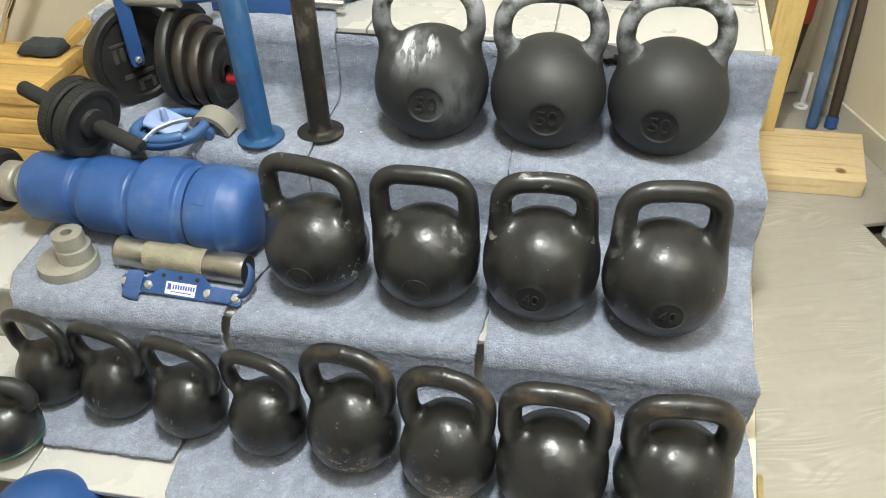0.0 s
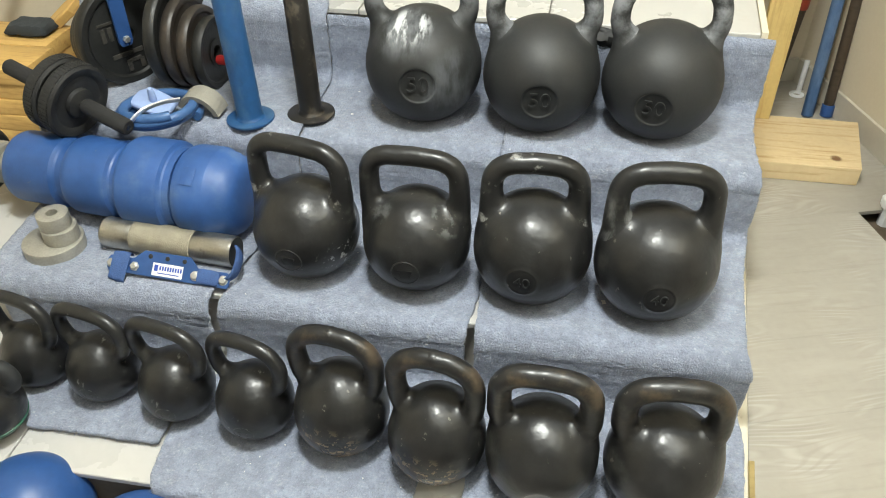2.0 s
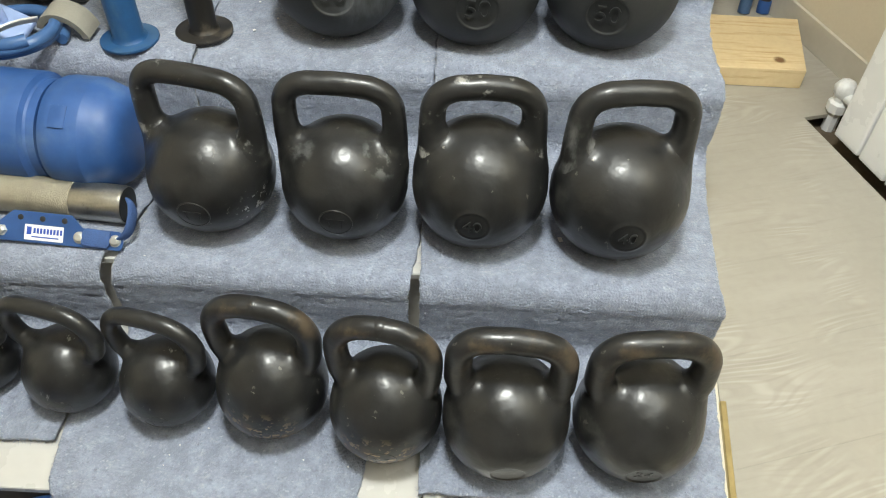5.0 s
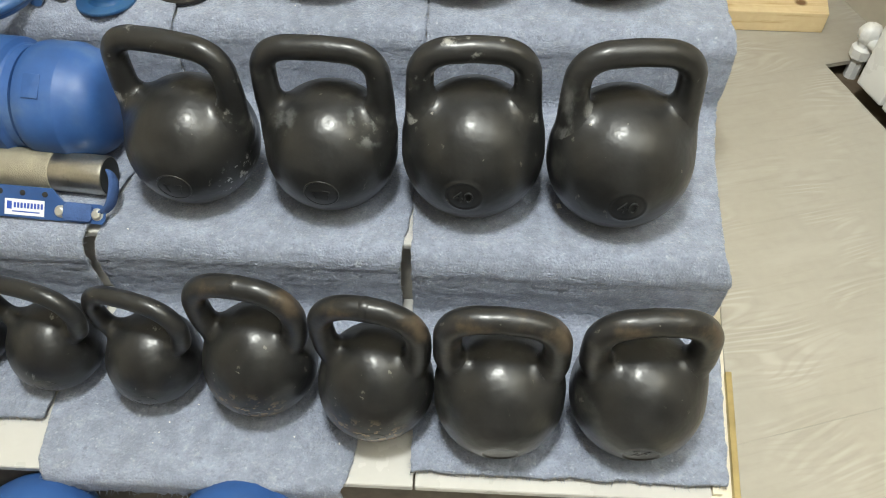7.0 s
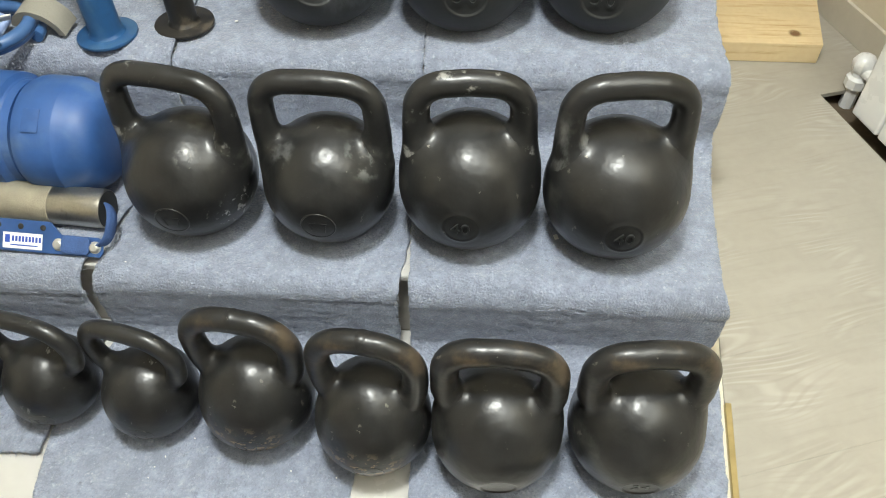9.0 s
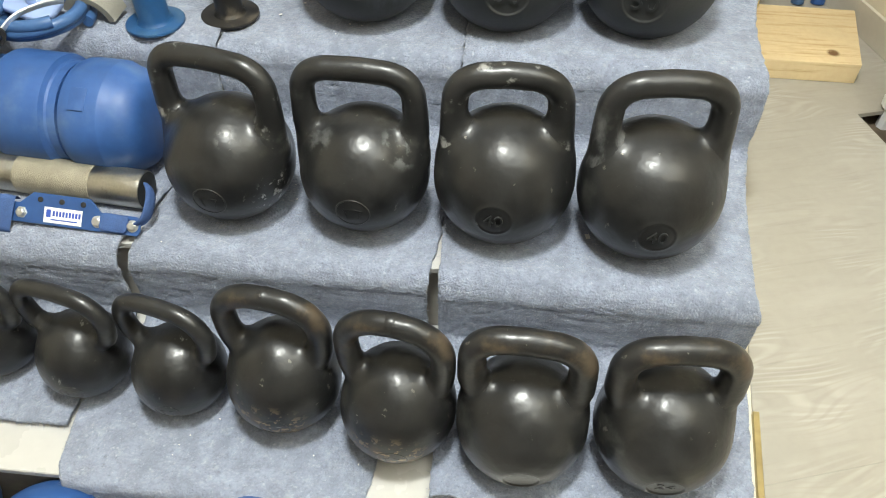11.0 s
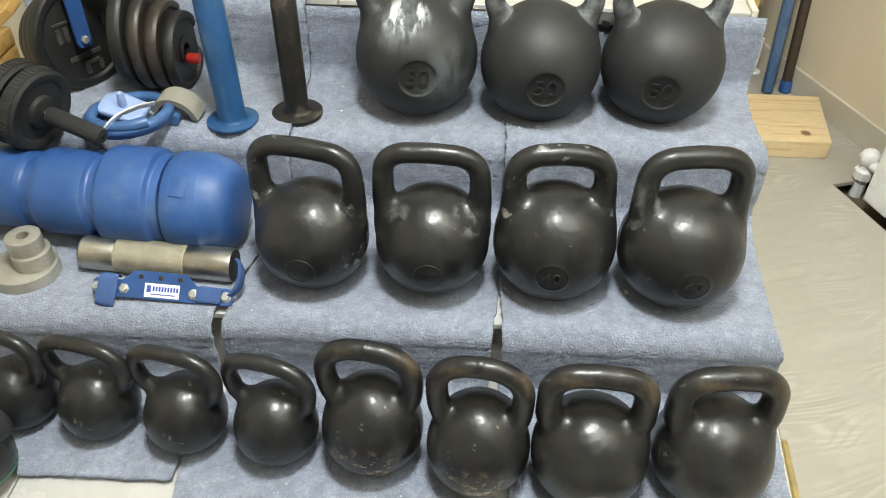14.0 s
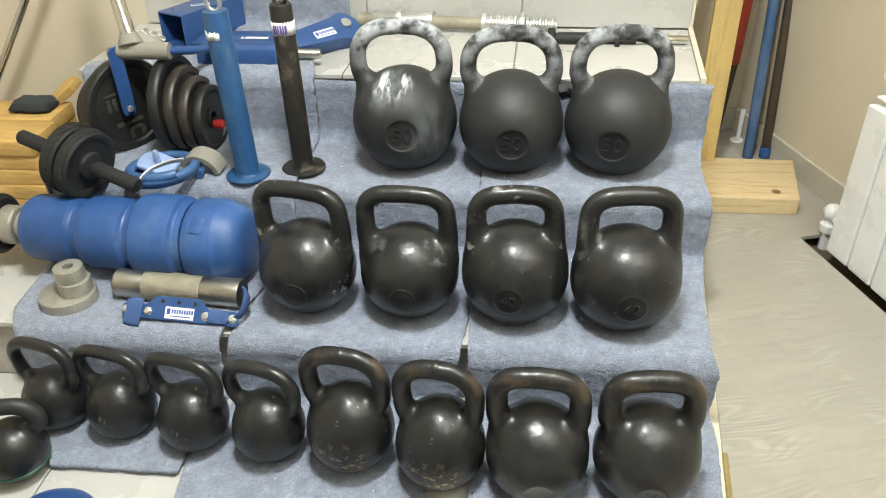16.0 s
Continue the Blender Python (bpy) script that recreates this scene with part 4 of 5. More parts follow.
# two loading pins standing on their discs
def loading_pin(x, y, r, disc, top, mat, label, lean, turn, cuff):
    p = thing("loading_pin", Matrix.Translation((x, y, 0.3245)) @ pose(0, 0, 0, lean, turn, 0), label, "loading pin", "loading pins")
    part("foot_disc", bar(disc, 0, 0.006, 0.0015, 48), mat, p)
    part("tube", lathe([(0, 0.0062), (r + 0.004, 0.0062), (r + 0.001, 0.010), (r, 0.014), (r, top - 0.004), (r - 0.002, top), (0, top)], 40), mat, p)
    part("eye_ring", tube([(0.014 * math.cos(a), 0, top + 0.016 + 0.018 * math.sin(a)) for a in [2 * math.pi * i / 20 for i in range(20)]], 0.0042, 10, True), galvanised if cuff == "torn" else worn_tube, p, "steel eye ring")
    bm = bmesh.new()
    seg = 28
    lo, hi = (top - 0.056, top - 0.040) if cuff == "torn" else (top - 0.062, top - 0.034)
    ring = []
    for i in range(seg + 1):
        a = radians(-165 + (95 if cuff == "torn" else 190) * i / seg)
        j = 0.006 * noise.noise((i * 0.9, top * 9, 1)) if cuff == "torn" else 0.003 * noise.noise((i * 0.9, 2, 1))
        ring.append((bm.verts.new(((r + 0.0012) * math.cos(a), (r + 0.0012) * math.sin(a), lo + j)), bm.verts.new(((r + 0.0012) * math.cos(a), (r + 0.0012) * math.sin(a), hi + j * 1.3))))
    for (a, b), (c, d) in zip(ring, ring[1:]):
        bm.faces.new((a, c, d, b))
    s = part("sticker", bm, sticker, p, "torn white sticker")
    s.modifiers.new("paper", "SOLIDIFY").thickness = 0.0006
    if cuff != "torn":
        for a, w in ((-124, 0.0035), (-112, 0.004), (-100, 0.003), (-88, 0.004), (-76, 0.003), (-64, 0.0045)):
            part("print_bar", box(w, 0.0007, 0.018, 0), violet_ink, s, "", Matrix.Rotation(radians(a + 90), 4, "Z") @ Matrix.Translation((0, -(r + 0.0018), lo + 0.005)), smooth=False)
    return p


loading_pin(-0.388, 1.462, 0.0265, 0.050, 0.375, blue_paint, "blue painted steel loading pin on a round foot", 0, -2.0, "torn")
loading_pin(-0.269, 1.502, 0.0235, 0.050, 0.378, worn_tube, "worn black steel loading pin on a round foot", 0, -1.0, "print")

# plates on edge
worn_mark = over(material("worn_raised_iron", (0.050, 0.046, 0.040), 0.5, scale=40, vary=0.3, bump=0.15), (0.022, 0.021, 0.020), 60, 0.5, 0.7, 0.6)
def weight_plate(at, nrm, r, t, mat, label, relief=True, group="weight plates"):
    p = thing("weight_plate", facing(at, nrm), label, "weight plate", group)
    prof = [(0.016, -t / 2 + 0.003), (0.03, -t / 2 + 0.003), (r * 0.36, -t / 2 + 0.006), (r * 0.80, -t / 2 + 0.006), (r * 0.84, -t / 2 + 0.001), (r * 0.88, -t / 2), (r * 0.96, -t / 2), (r * 0.99, -t / 2 + 0.004), (r, -t / 2 + 0.009),
            (r, t / 2 - 0.009), (r * 0.99, t / 2 - 0.004), (r * 0.96, t / 2), (r * 0.88, t / 2), (r * 0.84, t / 2 - 0.001), (r * 0.80, t / 2 - 0.006), (r * 0.36, t / 2 - 0.006), (0.03, t / 2 - 0.003), (0.016, t / 2 - 0.003), (0.016, -t / 2 + 0.003)]
    body = part("body", lathe(prof, 64), mat, p)
    if relief:
        for x, y, w, h in ((-0.055, 0.012, 0.010, 0.030), (-0.038, 0.012, 0.010, 0.030), (-0.046, 0.036, 0.036, 0.006), (0.052, 0.012, 0.010, 0.026), (-0.01, -0.040, 0.074, 0.010), (-0.012, -0.068, 0.010, 0.026), (0.004, -0.058, 0.030, 0.008), (0.020, -0.070, 0.010, 0.022)):
            part("raised_mark", box(w, h, 0.003, 0.0006, 1, at=(x, y, t / 2 - 0.0065)), worn_mark, body, "worn raised mark", smooth=False)
    return p


plate_iron = material("plate_iron", (0.013, 0.0135, 0.013), 0.5, scale=14, vary=0.3, bump=0.3, bump_scale=140)
n1 = Vector((0.87, -0.49, 0.02)).normalized()
weight_plate(Vector((-0.712, 1.600, 0.433)), n1, 0.1115, 0.030, plate_iron, "black iron weight plate standing on its edge")
weight_plate(Vector((-0.712, 1.600, 0.4225)) - n1 * 0.032, n1, 0.101, 0.030, plate_iron, "smaller black iron weight plate behind a larger one", False)
weight_plate(Vector((-0.712, 1.600, 0.4105)) - n1 * 0.066, n1, 0.089, 0.032, plate_iron, "smaller black iron weight plate behind a larger one", False)
n2 = Vector((0.997, -0.07, 0.03)).normalized()
c2 = Vector((-0.596, 1.612, 0))
for k, (r, t, mt) in enumerate(((0.114, 0.026, plate_iron), (0.101, 0.024, brown_iron), (0.089, 0.024, brown_iron), (0.079, 0.022, plate_iron))):
    at = c2 + n2 * (0.0275 * k)
    weight_plate((at.x, at.y, 0.321 + r), n2, r, t, mt, ("brown iron weight plate leaning in a row" if mt is brown_iron else "black iron weight plate leaning in a row"), False)
solid("red_plug", lathe([(0, -0.012), (0.009, -0.012), (0.011, -0.008), (0.011, 0.008), (0.009, 0.012), (0, 0.012)], 24), red_plastic, "small round red plastic plug beside the plates", "plug", m=facing(c2 + n2 * 0.1055 + Vector((0, -0.012, 0.386)), n2))

# thick-bar wrist device: grey roller between blue arms
dev = thing("wrist_roller", Matrix.Translation((-0.530, 1.775, 0.486)), "blue steel wrist training device with grey roller", "training device")
part("roller", lathe([(0, -0.166), (0.017, -0.166), (0.0195, -0.163), (0.0195, -0.045), (0.0175, -0.042), (0, -0.041)], 36, m=Matrix.Translation((0, -0.188, 0.083)) @ UP), grey_felt, dev, "grey padded roller")
part("spindle", bar(0.0115, 0.03, 0.262, 0.001), grey_steel, dev, "steel spindle", Matrix.Translation((0, -0.022, 0.024)) @ UP)
part("link_bar", tube([(-0.05, -0.186, 0.083), (-0.02, -0.16, 0.075), (0.0, -0.08, 0.05), (0.0, 0.0, 0.03)], 0.010, 14), blue_steel, dev)
part("arm", prism([(-0.011, -0.150), (0.011, -0.150), (0.016, -0.140), (0.016, 0.006), (0.008, 0.012), (-0.008, 0.012), (-0.016, 0.006), (-0.016, -0.140)], -0.004, 0.004, 0.001, 1), blue_steel, dev, "", facing((-0.166, -0.206, 0.084), (0.84, -0.54, 0.02)), smooth=False)
part("arm_bolt", lathe([(0, 0.012), (0.006, 0.012), (0.008, 0.010), (0.008, 0.004), (0, 0.004)], 6), galvanised, dev, "zinc-plated bolt", facing((-0.166, -0.206, 0.084), (0.84, -0.54, 0.02)) @ Matrix.Translation((0, -0.134, 0)))
part("channel", box(0.20, 0.07, 0.044, 0.004, at=(0.060, -0.022, 0)), blue_steel, dev)
part("cross_plate", box(0.30, 0.10, 0.008, 0.002, at=(0.075, 0.062, 0.028)), blue_steel, dev)
bm = bmesh.new()
for q in ((-0.042, 0), (0.042, 0)):
    b = box(0.004, 0.22, 0.084, 0.001, 1, at=(q[0], 0, 0))
    tmp = bpy.data.meshes.new("side")
    b.to_mesh(tmp); bm.from_mesh(tmp); b.free()
    bpy.data.meshes.remove(tmp)
for z in (0.0, 0.082):
    b = box(0.088, 0.22, 0.004, 0.001, 1, at=(0, 0, z))
    tmp = bpy.data.meshes.new("side")
    b.to_mesh(tmp); bm.from_mesh(tmp); b.free()
    bpy.data.meshes.remove(tmp)
sq = part("square_tube", bm, blue_steel, dev, "blue hollow square tube", Matrix.Translation((-0.105, 0.185, 0.0)) @ pose(0, 0, 0, 0, 0, -26), smooth=False)
sticker_on(sq, 0.05, 0.018, Matrix.Translation((0.01, -0.01, 0.0865)) @ pose(0, 0, 0, 0, 0, 50), LOGO)
sticker_on(dev, 0.07, 0.014, Matrix.Translation((0.075, 0.055, 0.0362)), LOGO[:1])
swing = part("swing_arm", prism([(-0.02, -0.024), (0.115, -0.036), (0.140, -0.044), (0.168, -0.036), (0.184, -0.012), (0.184, 0.012), (0.168, 0.036), (0.140, 0.044), (0.115, 0.036), (-0.02, 0.024)], 0, 0.045, 0.003), blue_steel, dev, "", Matrix.Translation((0.185, 0.035, 0.012)) @ pose(0, 0, 0, 34, 0, 50))
sticker_on(swing, 0.062, 0.022, Matrix.Translation((0.072, -0.006, 0.0455)), LOGO)
part("pivot_cap", bar(0.014, 0.045, 0.052, 0.002), galvanised, swing, "zinc cap", Matrix.Translation((0.146, 0.004, 0)))
# chrome post of the device
post = spline([(-0.132, -0.186, 0.105), (-0.142, -0.172, 0.14), (-0.185, -0.110, 0.24), (-0.250, -0.020, 0.42)], 6)
part("chrome_post", tube(post, 0.0165, 20), chrome, dev, "chrome post")
part("saddle", lathe([(0.010, -0.012), (0.028, -0.004), (0.026, 0.006), (0.019, 0.02), (0.0168, 0.026)], 28), grey_felt, dev, "grey saddle", Matrix.Translation((-0.132, -0.186, 0.100)) @ pose(0, 0, 0, -20, -14, 0))
for i in range(5):
    link = tube([(0.012 * math.cos(a), 0.006 * math.sin(a), 0) for a in [2 * math.pi * k / 14 for k in range(14)]], 0.0025, 8, True)
    part("chain_link", link, galvanised, dev, "steel chain link", Matrix.Translation((-0.245 + 0.017 * i, 0.115 - 0.012 * i, 0.030 + 0.004 * (i % 2))) @ pose(0, 0, 0, 90 * (i % 2), 20, -30))

# coiled blue hose with a pale pump, felt saddle and steel strip
coil = []
for i in range(150):
    a = 2 * math.pi * i / 52
    r = 0.074 + 0.006 * math.sin(a * 0.7 + 1)
    coil.append((-0.572 + r * math.cos(a), 1.432 + 0.92 * r * math.sin(a), 0.333 + 0.010 * (i / 52) + 0.006 * math.sin(a + 2)))
hose_mat = material("blue_hose", (0.05, 0.12, 0.28), 0.4, vary=0.15)
solid("hose", tube(coil, 0.0105, 14), hose_mat, "coiled blue rubber hose lying on the carpet", "hose")
pump = thing("handle_pad", Matrix.Translation((-0.592, 1.452, 0.345)) @ pose(0, 0, 0, 12, 8, -15), "pale blue plastic pad with a short stub", "pad")
part("pad", prism([(-0.045, -0.030), (0.030, -0.032), (0.048, -0.010), (0.044, 0.026), (-0.03, 0.034), (-0.048, 0.012)], 0, 0.014, 0.005, 3), pale_blue, pump)
part("stub", lathe([(0, 0.014), (0.008, 0.014), (0.007, 0.040), (0.004, 0.046), (0, 0.046)], 20), pale_blue, pump)
fm = bmesh.new()
rows = []
for i in range(13):
    a = radians(12 + 156 * i / 12)
    rows.append([fm.verts.new((r * math.cos(a), y, r * math.sin(a))) for r, y in ((0.048, -0.021), (0.048, 0.021), (0.036, 0.021), (0.036, -0.021))])
for a, b in zip(rows, rows[1:]):
    for k in range(4):
        fm.faces.new((a[k], a[(k + 1) % 4], b[(k + 1) % 4], b[k]))
fm.faces.new(rows[0])
fm.faces.new(rows[-1])
solid("felt_saddle", fm, grey_felt, "grey curved felt saddle resting on the hose", "saddle", m=Matrix.Translation((-0.494, 1.472, 0.332)) @ pose(0, 0, 0, 10, 6, -8))
bright_strip = material("bright_steel", (0.72, 0.73, 0.74), 0.35, 0.8, scale=30, vary=0.1)
solid("steel_strip", tube(spline([(-0.522, 1.432, 0.374), (-0.545, 1.402, 0.381), (-0.572, 1.365, 0.379), (-0.592, 1.338, 0.360)], 5), 0.006, 8, squash=0.45), bright_strip, "bent shiny steel strip between hose and drums", "strip")

# ---- the bars on the top tread ----
db = thing("dumbbell_bar", Matrix.Translation((0.070, 2.035, T4 + 0.026)) @ Matrix.Rotation(radians(-5), 4, "Z"), "zinc threaded dumbbell bar with star nuts", "dumbbell bar")
ridges = []
for k in range(11):
    ridges += [(0.0215, 0.062 + 0.0165 * k), (0.0245, 0.066 + 0.0165 * k), (0.0245, 0.071 + 0.0165 * k), (0.0215, 0.075 + 0.0165 * k)]
part("shaft", lathe([(0, -0.30), (0.017, -0.30), (0.017, 0.06), (0, 0.06)], 32, m=UP), knurl, db, "grey knurled grip")
part("sleeve", lathe([(0.0, -0.258), (0.023, -0.258), (0.025, -0.255), (0.025, -0.105), (0.029, -0.102), (0.029, -0.090), (0.018, -0.088), (0, -0.088)], 36, m=UP), galvanised, db)
part("threaded_sleeve", lathe([(0, 0.045), (0.028, 0.045), (0.028, 0.056), (0.0215, 0.060)] + ridges + [(0.020, 0.245), (0, 0.245)], 36, m=UP), galvanised, db)
for x in (-0.185, 0.152):
    part("star_nut", lathe([(0.025, x - 0.009), (0.034, x - 0.008), (0.0355, x - 0.004), (0.0355, x + 0.004), (0.034, x + 0.008), (0.025, x + 0.009)], 12, m=UP), galvanised, db)
b2 = thing("steel_bar", Matrix.Translation((0.455, 1.955, T4 + 0.0125)), "steel bar with black rubber grip and clamp", "bar")
part("rod", bar(0.0115, -0.19, 0.195, 0.0015), chrome, b2, "", UP)
part("grip", lathe([(0.0118, -0.145), (0.014, -0.145), (0.0165, -0.135), (0.0165, -0.03), (0.013, -0.02), (0.013, 0.06), (0.0118, 0.062)], 28, m=UP), rubber, b2, "black rubber grip")
part("clamp", lathe([(0.012, -0.165), (0.026, -0.165), (0.028, -0.160), (0.028, -0.150), (0.020, -0.146), (0.012, -0.146)], 8, m=UP), rubber, b2, "black clamp knob")
part("foot", box(0.012, 0.024, 0.022, 0.002, at=(0.012, -0.018, -0.012)), rubber, b2, "black rubber foot")

# ---- lumber, cloth and rail at the slanting wall ----
for i, (z, dx, dy, w, rot) in enumerate(((T2, 0, 0, 0.44, 2), (T2 + 0.040, -0.01, 0.01, 0.45, -3), (T2 + 0.08, 0.01, 0.0, 0.42, 4), (T2 + 0.12, 0.0, 0.02, 0.40, -2), (T2 + 0.16, 0.0, 0.0, 0.41, 1))):
    for k in range(2):
        solid("plank", box(w, 0.125, 0.039, 0.003), pine_old, "rough yellow pine plank in a short stack", "plank", "stacked planks", m=Matrix.Translation((-1.160 + dx - 0.02 * k, 1.605 + dy * 0.5 + 0.13 * k, z + 0.0004)) @ pose(0, 0, 0, 0, 0, rot * 0.5))
solid("plank", prism([(-0.055, -0.018), (0.030, -0.024), (0.062, -0.010), (0.050, 0.012), (0.020, 0.026), (-0.055, 0.020)], 0, 0.022, 0.002, 1), pine_old, "broken pine offcut propped at the wall", "plank", "stacked planks", m=Matrix.Translation((-0.985, 1.800, 0.370)) @ pose(0, 0, 0, 12, -38, 20), smooth=False)
cloth = bmesh.new()
gx, gy = 14, 8
vs = [[cloth.verts.new((-0.048 + 0.096 * i / gx + 0.006 * noise.noise((j, i * 0.3, 2)), -0.03 + 0.06 * j / gy, 0.019 + 0.005 * noise.noise((i * 0.35, j * 0.35, 4)) - 0.017 * (max(abs(i / gx - 0.5), abs(j / gy - 0.5)) * 2) ** 9)) for i in range(gx + 1)] for j in range(gy + 1)]
for j in range(gy):
    for i in range(gx):
        cloth.faces.new((vs[j][i], vs[j][i + 1], vs[j + 1][i + 1], vs[j + 1][i]))
cl = solid("cloth", cloth, material("dark_cloth", (0.035, 0.042, 0.048), 0.95, vary=0.2, bump=0.5, bump_scale=300), "folded dark grey cloth on the planks", "cloth", m=Matrix.Translation((-1.05, 1.745, 0.3525)))
cl.modifiers.new("thick", "SOLIDIFY").thickness = 0.01
solid("chrome_rail", tube([(-1.30, 1.74, 0.16), (-1.16, 1.79, 0.42), (-0.98, 1.86, 0.72), (-0.86, 1.92, 0.95)], 0.010, 16), chrome, "thin chrome rail leaning at the wall", "rail")

# black sheet in place of the shadowed gap where the carpet lifts below the nosing
shade_mesh = bmesh.new()
vs = [[shade_mesh.verts.new((-0.045 + 0.09 * i / 12, 0.010 * noise.noise((i * 0.4, j * 0.5, 7)) - 0.012 * math.sin(math.pi * j / 6), 0.044 * j / 6 - 0.022 + 0.004 * noise.noise((i * 0.6, j, 2)))) for i in range(13)] for j in range(7)]
for j in range(6):
    for i in range(12):
        shade_mesh.faces.new((vs[j][i], vs[j][i + 1], vs[j + 1][i + 1], vs[j + 1][i]))
shade_patch = solid("cloth", shade_mesh, rubber, "black sheet standing in for the shaded gap at the top riser", "cloth", m=Matrix.Translation((0.324, 1.668, 0.462)))
shade_patch.modifiers.new("thick", "SOLIDIFY").thickness = 0.008

# ---- the nook on the right ----
solid("pine_board", prism([(-0.198, -0.127), (0.128, -0.128), (0.176, 0.122), (-0.196, 0.128)], 0, 0.050, 0.002, 2), over(pine.copy(), (0.16, 0.08, 0.03), 30, 0.30, 0.45, 0.6, region=((0.074, -0.084, 0.050), 0.018)), "thick pale pine board lying on the floor", "board", m=Matrix.Translation((0.888, 2.050, 0.0005)), smooth=False)


def leaning(name, foot, top, make, mat, label, category):
    foot, top = Vector(foot), Vector(top)
    m = facing(foot, top - foot, (0, -1, 0))
    L = (top - foot).length
    return solid(name, make(L), mat, label, category, m=m)


leaning("pine_plank", (0.785, 2.158, 0.051), (0.835, 2.36, 1.30), lambda L: box(0.075, 0.020, L, 0.002), wood("yellow_pine", (0.58, 0.43, 0.17), (0.42, 0.28, 0.10), 5, (12, 12, 1)), "tall yellow pine plank leaning in the corner", "plank")
leaning("blue_pipe", (0.962, 2.285, 0.002), (0.985, 2.52, 1.25), lambda L: bar(0.0165, 0, L, 0.001, 28, 0.013), over(blue_paint.copy(), (0.11, 0.18, 0.32), 12, 0.30, 0.62, 0.6, (1, 1, 0.3)), "long dull blue pipe leaning in the corner", "pipe")
blk = thing("black_pipe", facing(Vector((1.016, 2.292, 0.001)), Vector((1.02, 2.52, 1.25)) - Vector((1.016, 2.292, 0.001)), (0, -1, 0)), "long black pipe with a blue foot leaning in the corner", "pipe")
part("pipe", bar(0.0145, 0.032, 1.25, 0.001, 28), dark_wood, blk)
part("end_cap", bar(0.0175, 0, 0.034, 0.001, 28), blue_plastic, blk, "blue plastic end cap")
sh = thing("red_handle_tool", facing(Vector((0.880, 2.395, 0.002)), Vector((0.935, 2.49, 1.2)) - Vector((0.880, 2.395, 0.002)), (0, -1, 0)), "dark wooden tool shaft with a red sleeve", "tool")
part("shaft", lathe([(0, 0), (0.007, 0), (0.012, 0.10), (0.021, 0.275), (0.0, 0.28)], 24), dark_wood, sh)
part("sleeve", lathe([(0, 0.268), (0.0225, 0.268), (0.024, 0.272), (0.024, 1.18), (0, 1.18)], 24), material("red_paint", (0.36, 0.055, 0.03), 0.5, vary=0.2, bump=0.1), sh, "red painted sleeve")

# pipe stub out of the floor
stub = thing("pipe_stub", Matrix.Translation((0.955, 2.415, 0.0)), "white plastic pipe stub rising from the floor", "pipe")
part("flange", bar(0.022, 0, 0.006, 0.002, 28, 0.012), white_enamel, stub)
part("pipe", bar(0.008, 0.001, 0.10, 0.001, 20), white_enamel, stub, "", Matrix.Translation((0.012, 0.03, 0)))

# radiator over its slot in the floor
rad = thing("radiator", floor_m @ Matrix.Translation((0.024, -0.075, 0.004)), "white sectional aluminium radiator by the wall", "radiator")
for k in range(8):
    v = -0.088 * k
    bm = prism([(0.0, v - 0.002), (0.0, v - 0.083), (0.012, v - 0.0855), (0.085, v - 0.060), (0.085, v - 0.026), (0.012, v)], 0, 0.41, 0.004, 2)
    sec = part("section", bm, white_enamel, rad, smooth=False)
    for z in (0.425, 0.46, 0.495, 0.53):
        part("fin", prism([(0.018 + (z - 0.44) * 0.3, v - 0.006), (0.018 + (z - 0.44) * 0.3, v - 0.080), (0.08, v - 0.080), (0.08, v - 0.006)], z, z + 0.006, 0.001, 1), white_enamel, sec, smooth=False)
    part("web", prism([(0.035, v - 0.040), (0.035, v - 0.046), (0.08, v - 0.046), (0.08, v - 0.040)], 0.40, 0.531), white_enamel, sec, smooth=False)
for z in (0.05, 0.47):
    part("manifold", lathe([(0, 0.02), (0.021, 0.02), (0.021, -0.66), (0, -0.66)], 24, m=Matrix.Translation((0.06, 0, z)) @ pose(0, 0, 0, -90, 0, 0)), white_enamel, rad)
vm = Matrix.Translation((0.058, 0.075, 0.045))
part("valve", lathe([(0, -0.10), (0.016, -0.10), (0.016, -0.045), (0.024, -0.040), (0.025, -0.018), (0.018, -0.012), (0.018, -0.002), (0.023, 0.004), (0.026, 0.022), (0.020, 0.034), (0.010, 0.040), (0, 0.041)], 8), white_enamel, rad, "white plastic valve", vm)
part("valve_arm", tube([(0.058, 0.075, 0.05), (0.058, 0.03, 0.05), (0.06, 0.0, 0.05)], 0.013, 14), white_enamel, rad)

# ---- the front of the flight ----
green_stripe = plain("green_stripe", (0.01, 0.09, 0.05), 0.4)
g = kettlebell(-0.690, 0.862, 0.001, 0.060, 14, iron_gloss, iron_matte, "black kettlebell with a green ring round its base", 0.27, "plain", 0, 0, 1.02, 1.72, 0.25, 0.62, base_wide=0.78)
part("green_ring", lathe([(0.0560, 0.0295), (0.0572, 0.0305), (0.0588, 0.0355), (0.0592, 0.0375), (0.0580, 0.0385)], 56), green_stripe, g, "dark green painted ring")


def globe(parent, x, y, r, m):
    part("globe", lathe([(max(0.0, r * math.sin(a)) if 0 < i < 24 else 0.0, -r * math.cos(a)) for i, a in enumerate([math.pi * k / 24 for k in range(25)])], 48, m=Matrix.Translation((x, y, 0)) @ m), blue_plastic, parent)


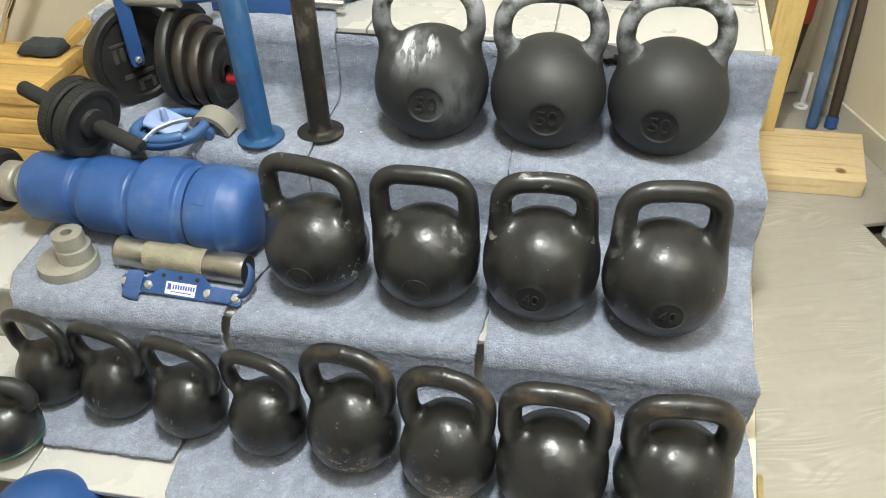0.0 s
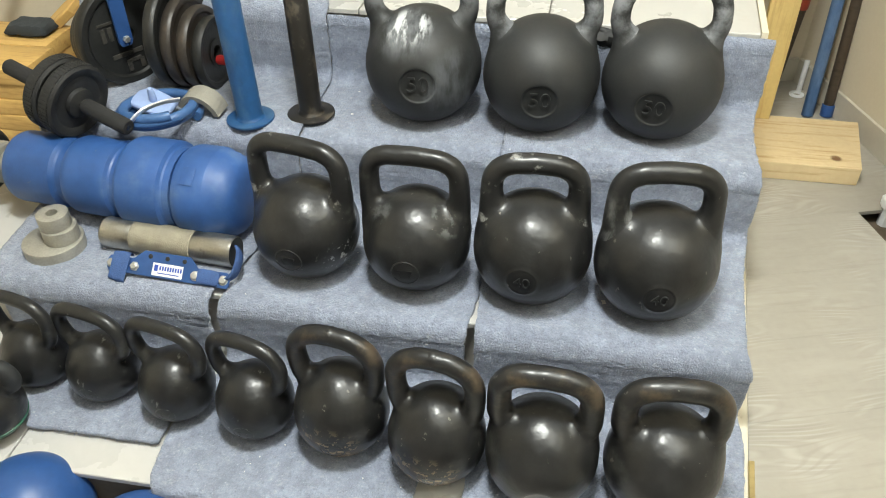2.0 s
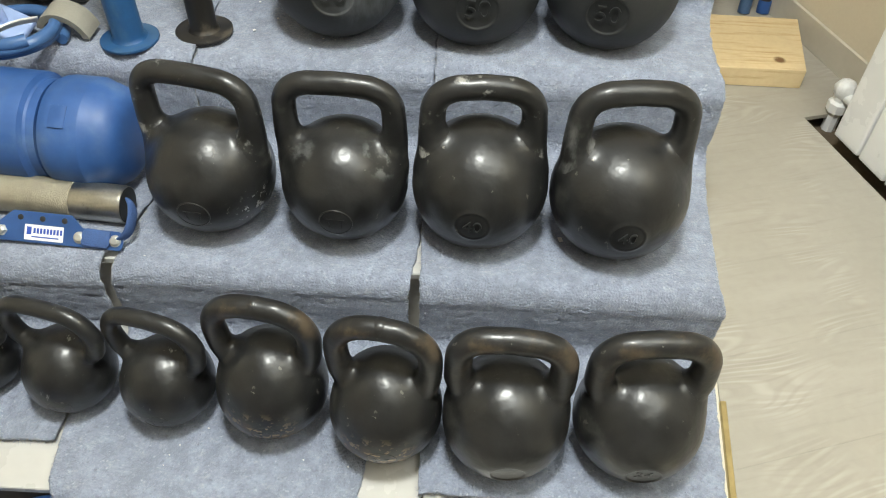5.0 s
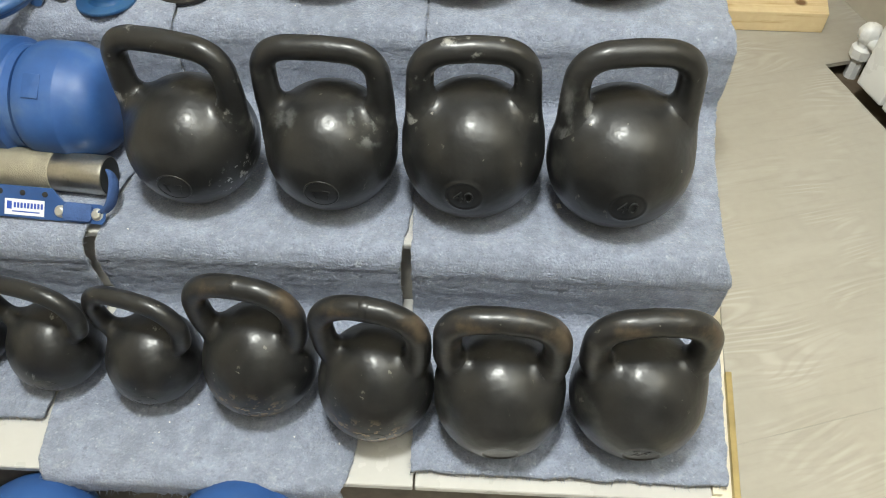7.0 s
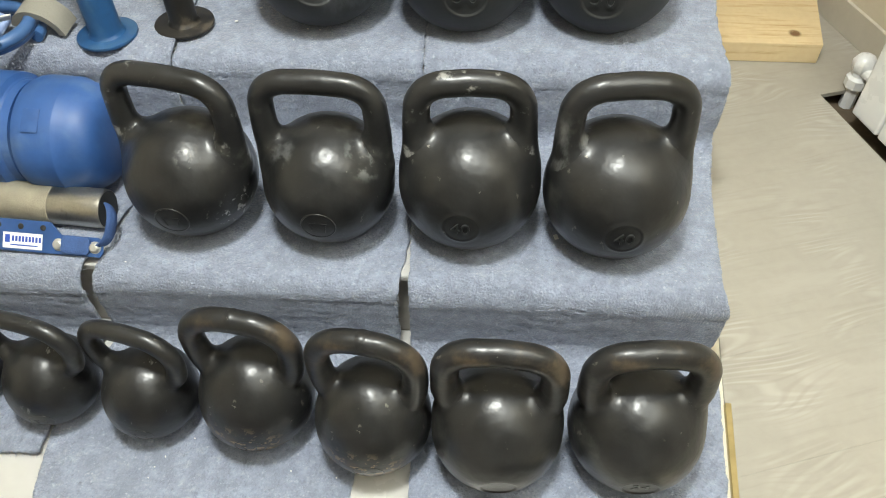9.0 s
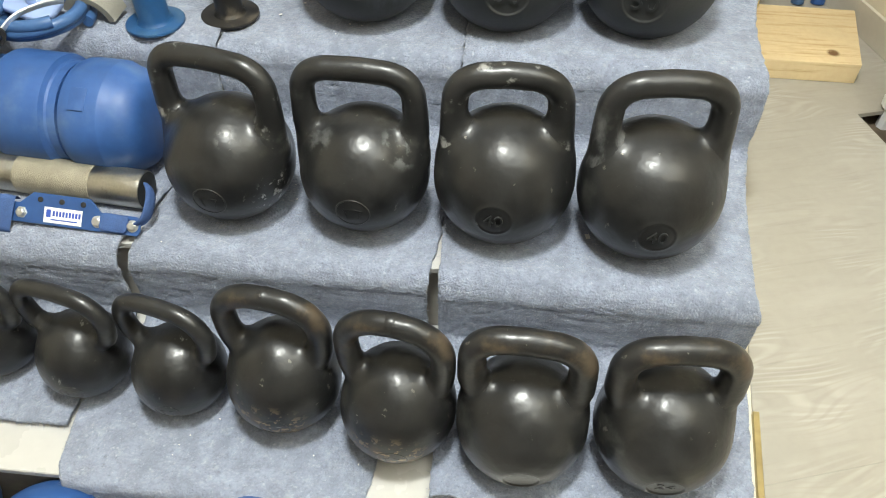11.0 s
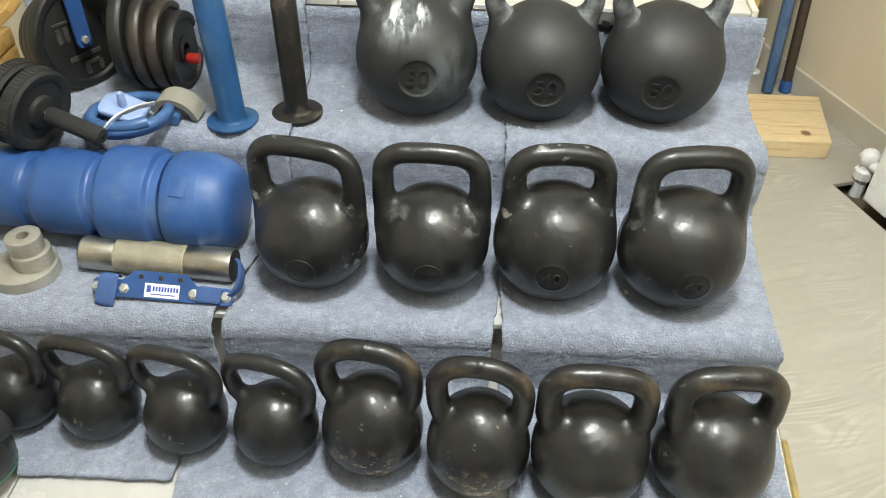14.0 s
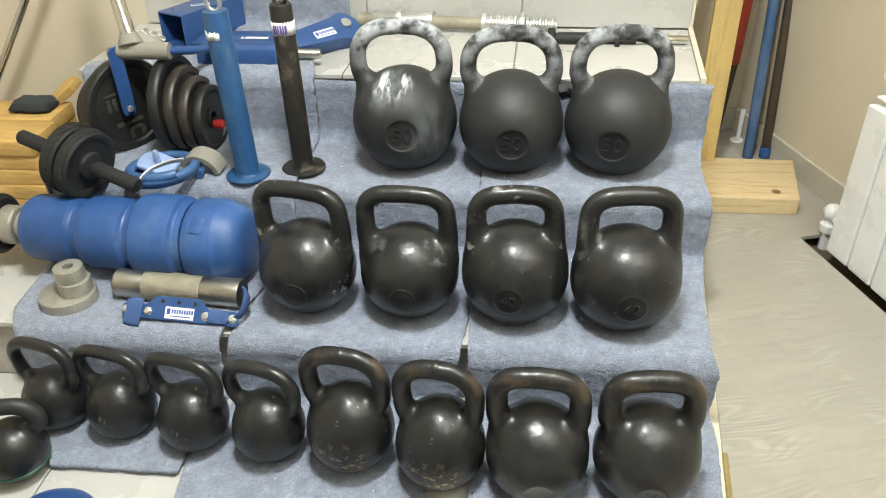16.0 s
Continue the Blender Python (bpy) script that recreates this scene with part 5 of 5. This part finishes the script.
d1 = thing("globe_dumbbell", Matrix.Translation((-0.228, 0.728, -0.170)), "blue plastic globe dumbbell on the lower tread", "dumbbell", "globe dumbbells")
for x, y in ((-0.145, -0.012), (0.145, 0.012)):
    globe(d1, x, y, 0.094, Matrix.Translation((0, 0, 0.094)))
part("handle", lathe([(0, -0.075), (0.019, -0.075), (0.016, -0.055), (0.016, 0.055), (0.019, 0.075), (0, 0.075)], 28, m=Matrix.Translation((0, 0, 0.094)) @ Matrix.Rotation(radians(4.7), 4, "Z") @ UP), blue_plastic, d1)
d2 = thing("globe_dumbbell", Matrix.Translation((-0.580, 0.738, -0.170)) @ Matrix.Rotation(radians(-75), 4, "Z"), "blue plastic globe dumbbell lying askew on the lower tread", "dumbbell", "globe dumbbells")
globe(d2, 0, 0, 0.106, Matrix.Translation((0, 0, 0.106)))
globe(d2, 0.26, 0, 0.086, Matrix.Translation((0, 0, 0.086)))
part("handle", lathe([(0, 0.06), (0.030, 0.070), (0.033, 0.080), (0.033, 0.088), (0.018, 0.092), (0.016, 0.10), (0.016, 0.18), (0, 0.19)], 32, m=Matrix.Translation((0, 0, 0.086)) @ UP), blue_plastic, d2)

# lint on the carpet
lint = bmesh.new()
rng = random.Random(4)
spots = [(0.362, 1.186, 0.1645, 4.0), (-0.184, 1.516, 0.324, 2.2), (-0.194, 1.617, 0.324, 1.8), (-0.150, 1.560, 0.324, 1.6)]
for k, spot in [(rng.randrange(3), None) for _ in range(70)] + [(0, q) for q in spots]:
    y = (rng.uniform(0.83, 1.04), rng.uniform(1.10, 1.38), rng.uniform(1.46, 1.64))[k]
    x, z = rng.uniform(-0.30, 0.58), (0.0105, 0.1625, 0.3225)[k]
    w, d = rng.uniform(0.0012, 0.0035), rng.uniform(0.001, 0.002)
    if spot:
        x, y, z, w, d = spot[0], spot[1], spot[2], 0.0025 * spot[3], 0.0017 * spot[3]
    one = box(w, d, 0.0014, 0.0004, 1)
    bmesh.ops.rotate(one, cent=(0, 0, 0), matrix=Matrix.Rotation(rng.uniform(0, 3), 3, "Z"), verts=one.verts)
    bmesh.ops.translate(one, vec=(x, y, z), verts=one.verts)
    tmp = bpy.data.meshes.new("speck")
    one.to_mesh(tmp)
    lint.from_mesh(tmp)
    bpy.data.meshes.remove(tmp)
    one.free()
solid("lint", lint, plain("white_lint", (0.7, 0.7, 0.68), 0.9), "scattered white lint specks on the carpet", "lint", kind="stuff", smooth=False)
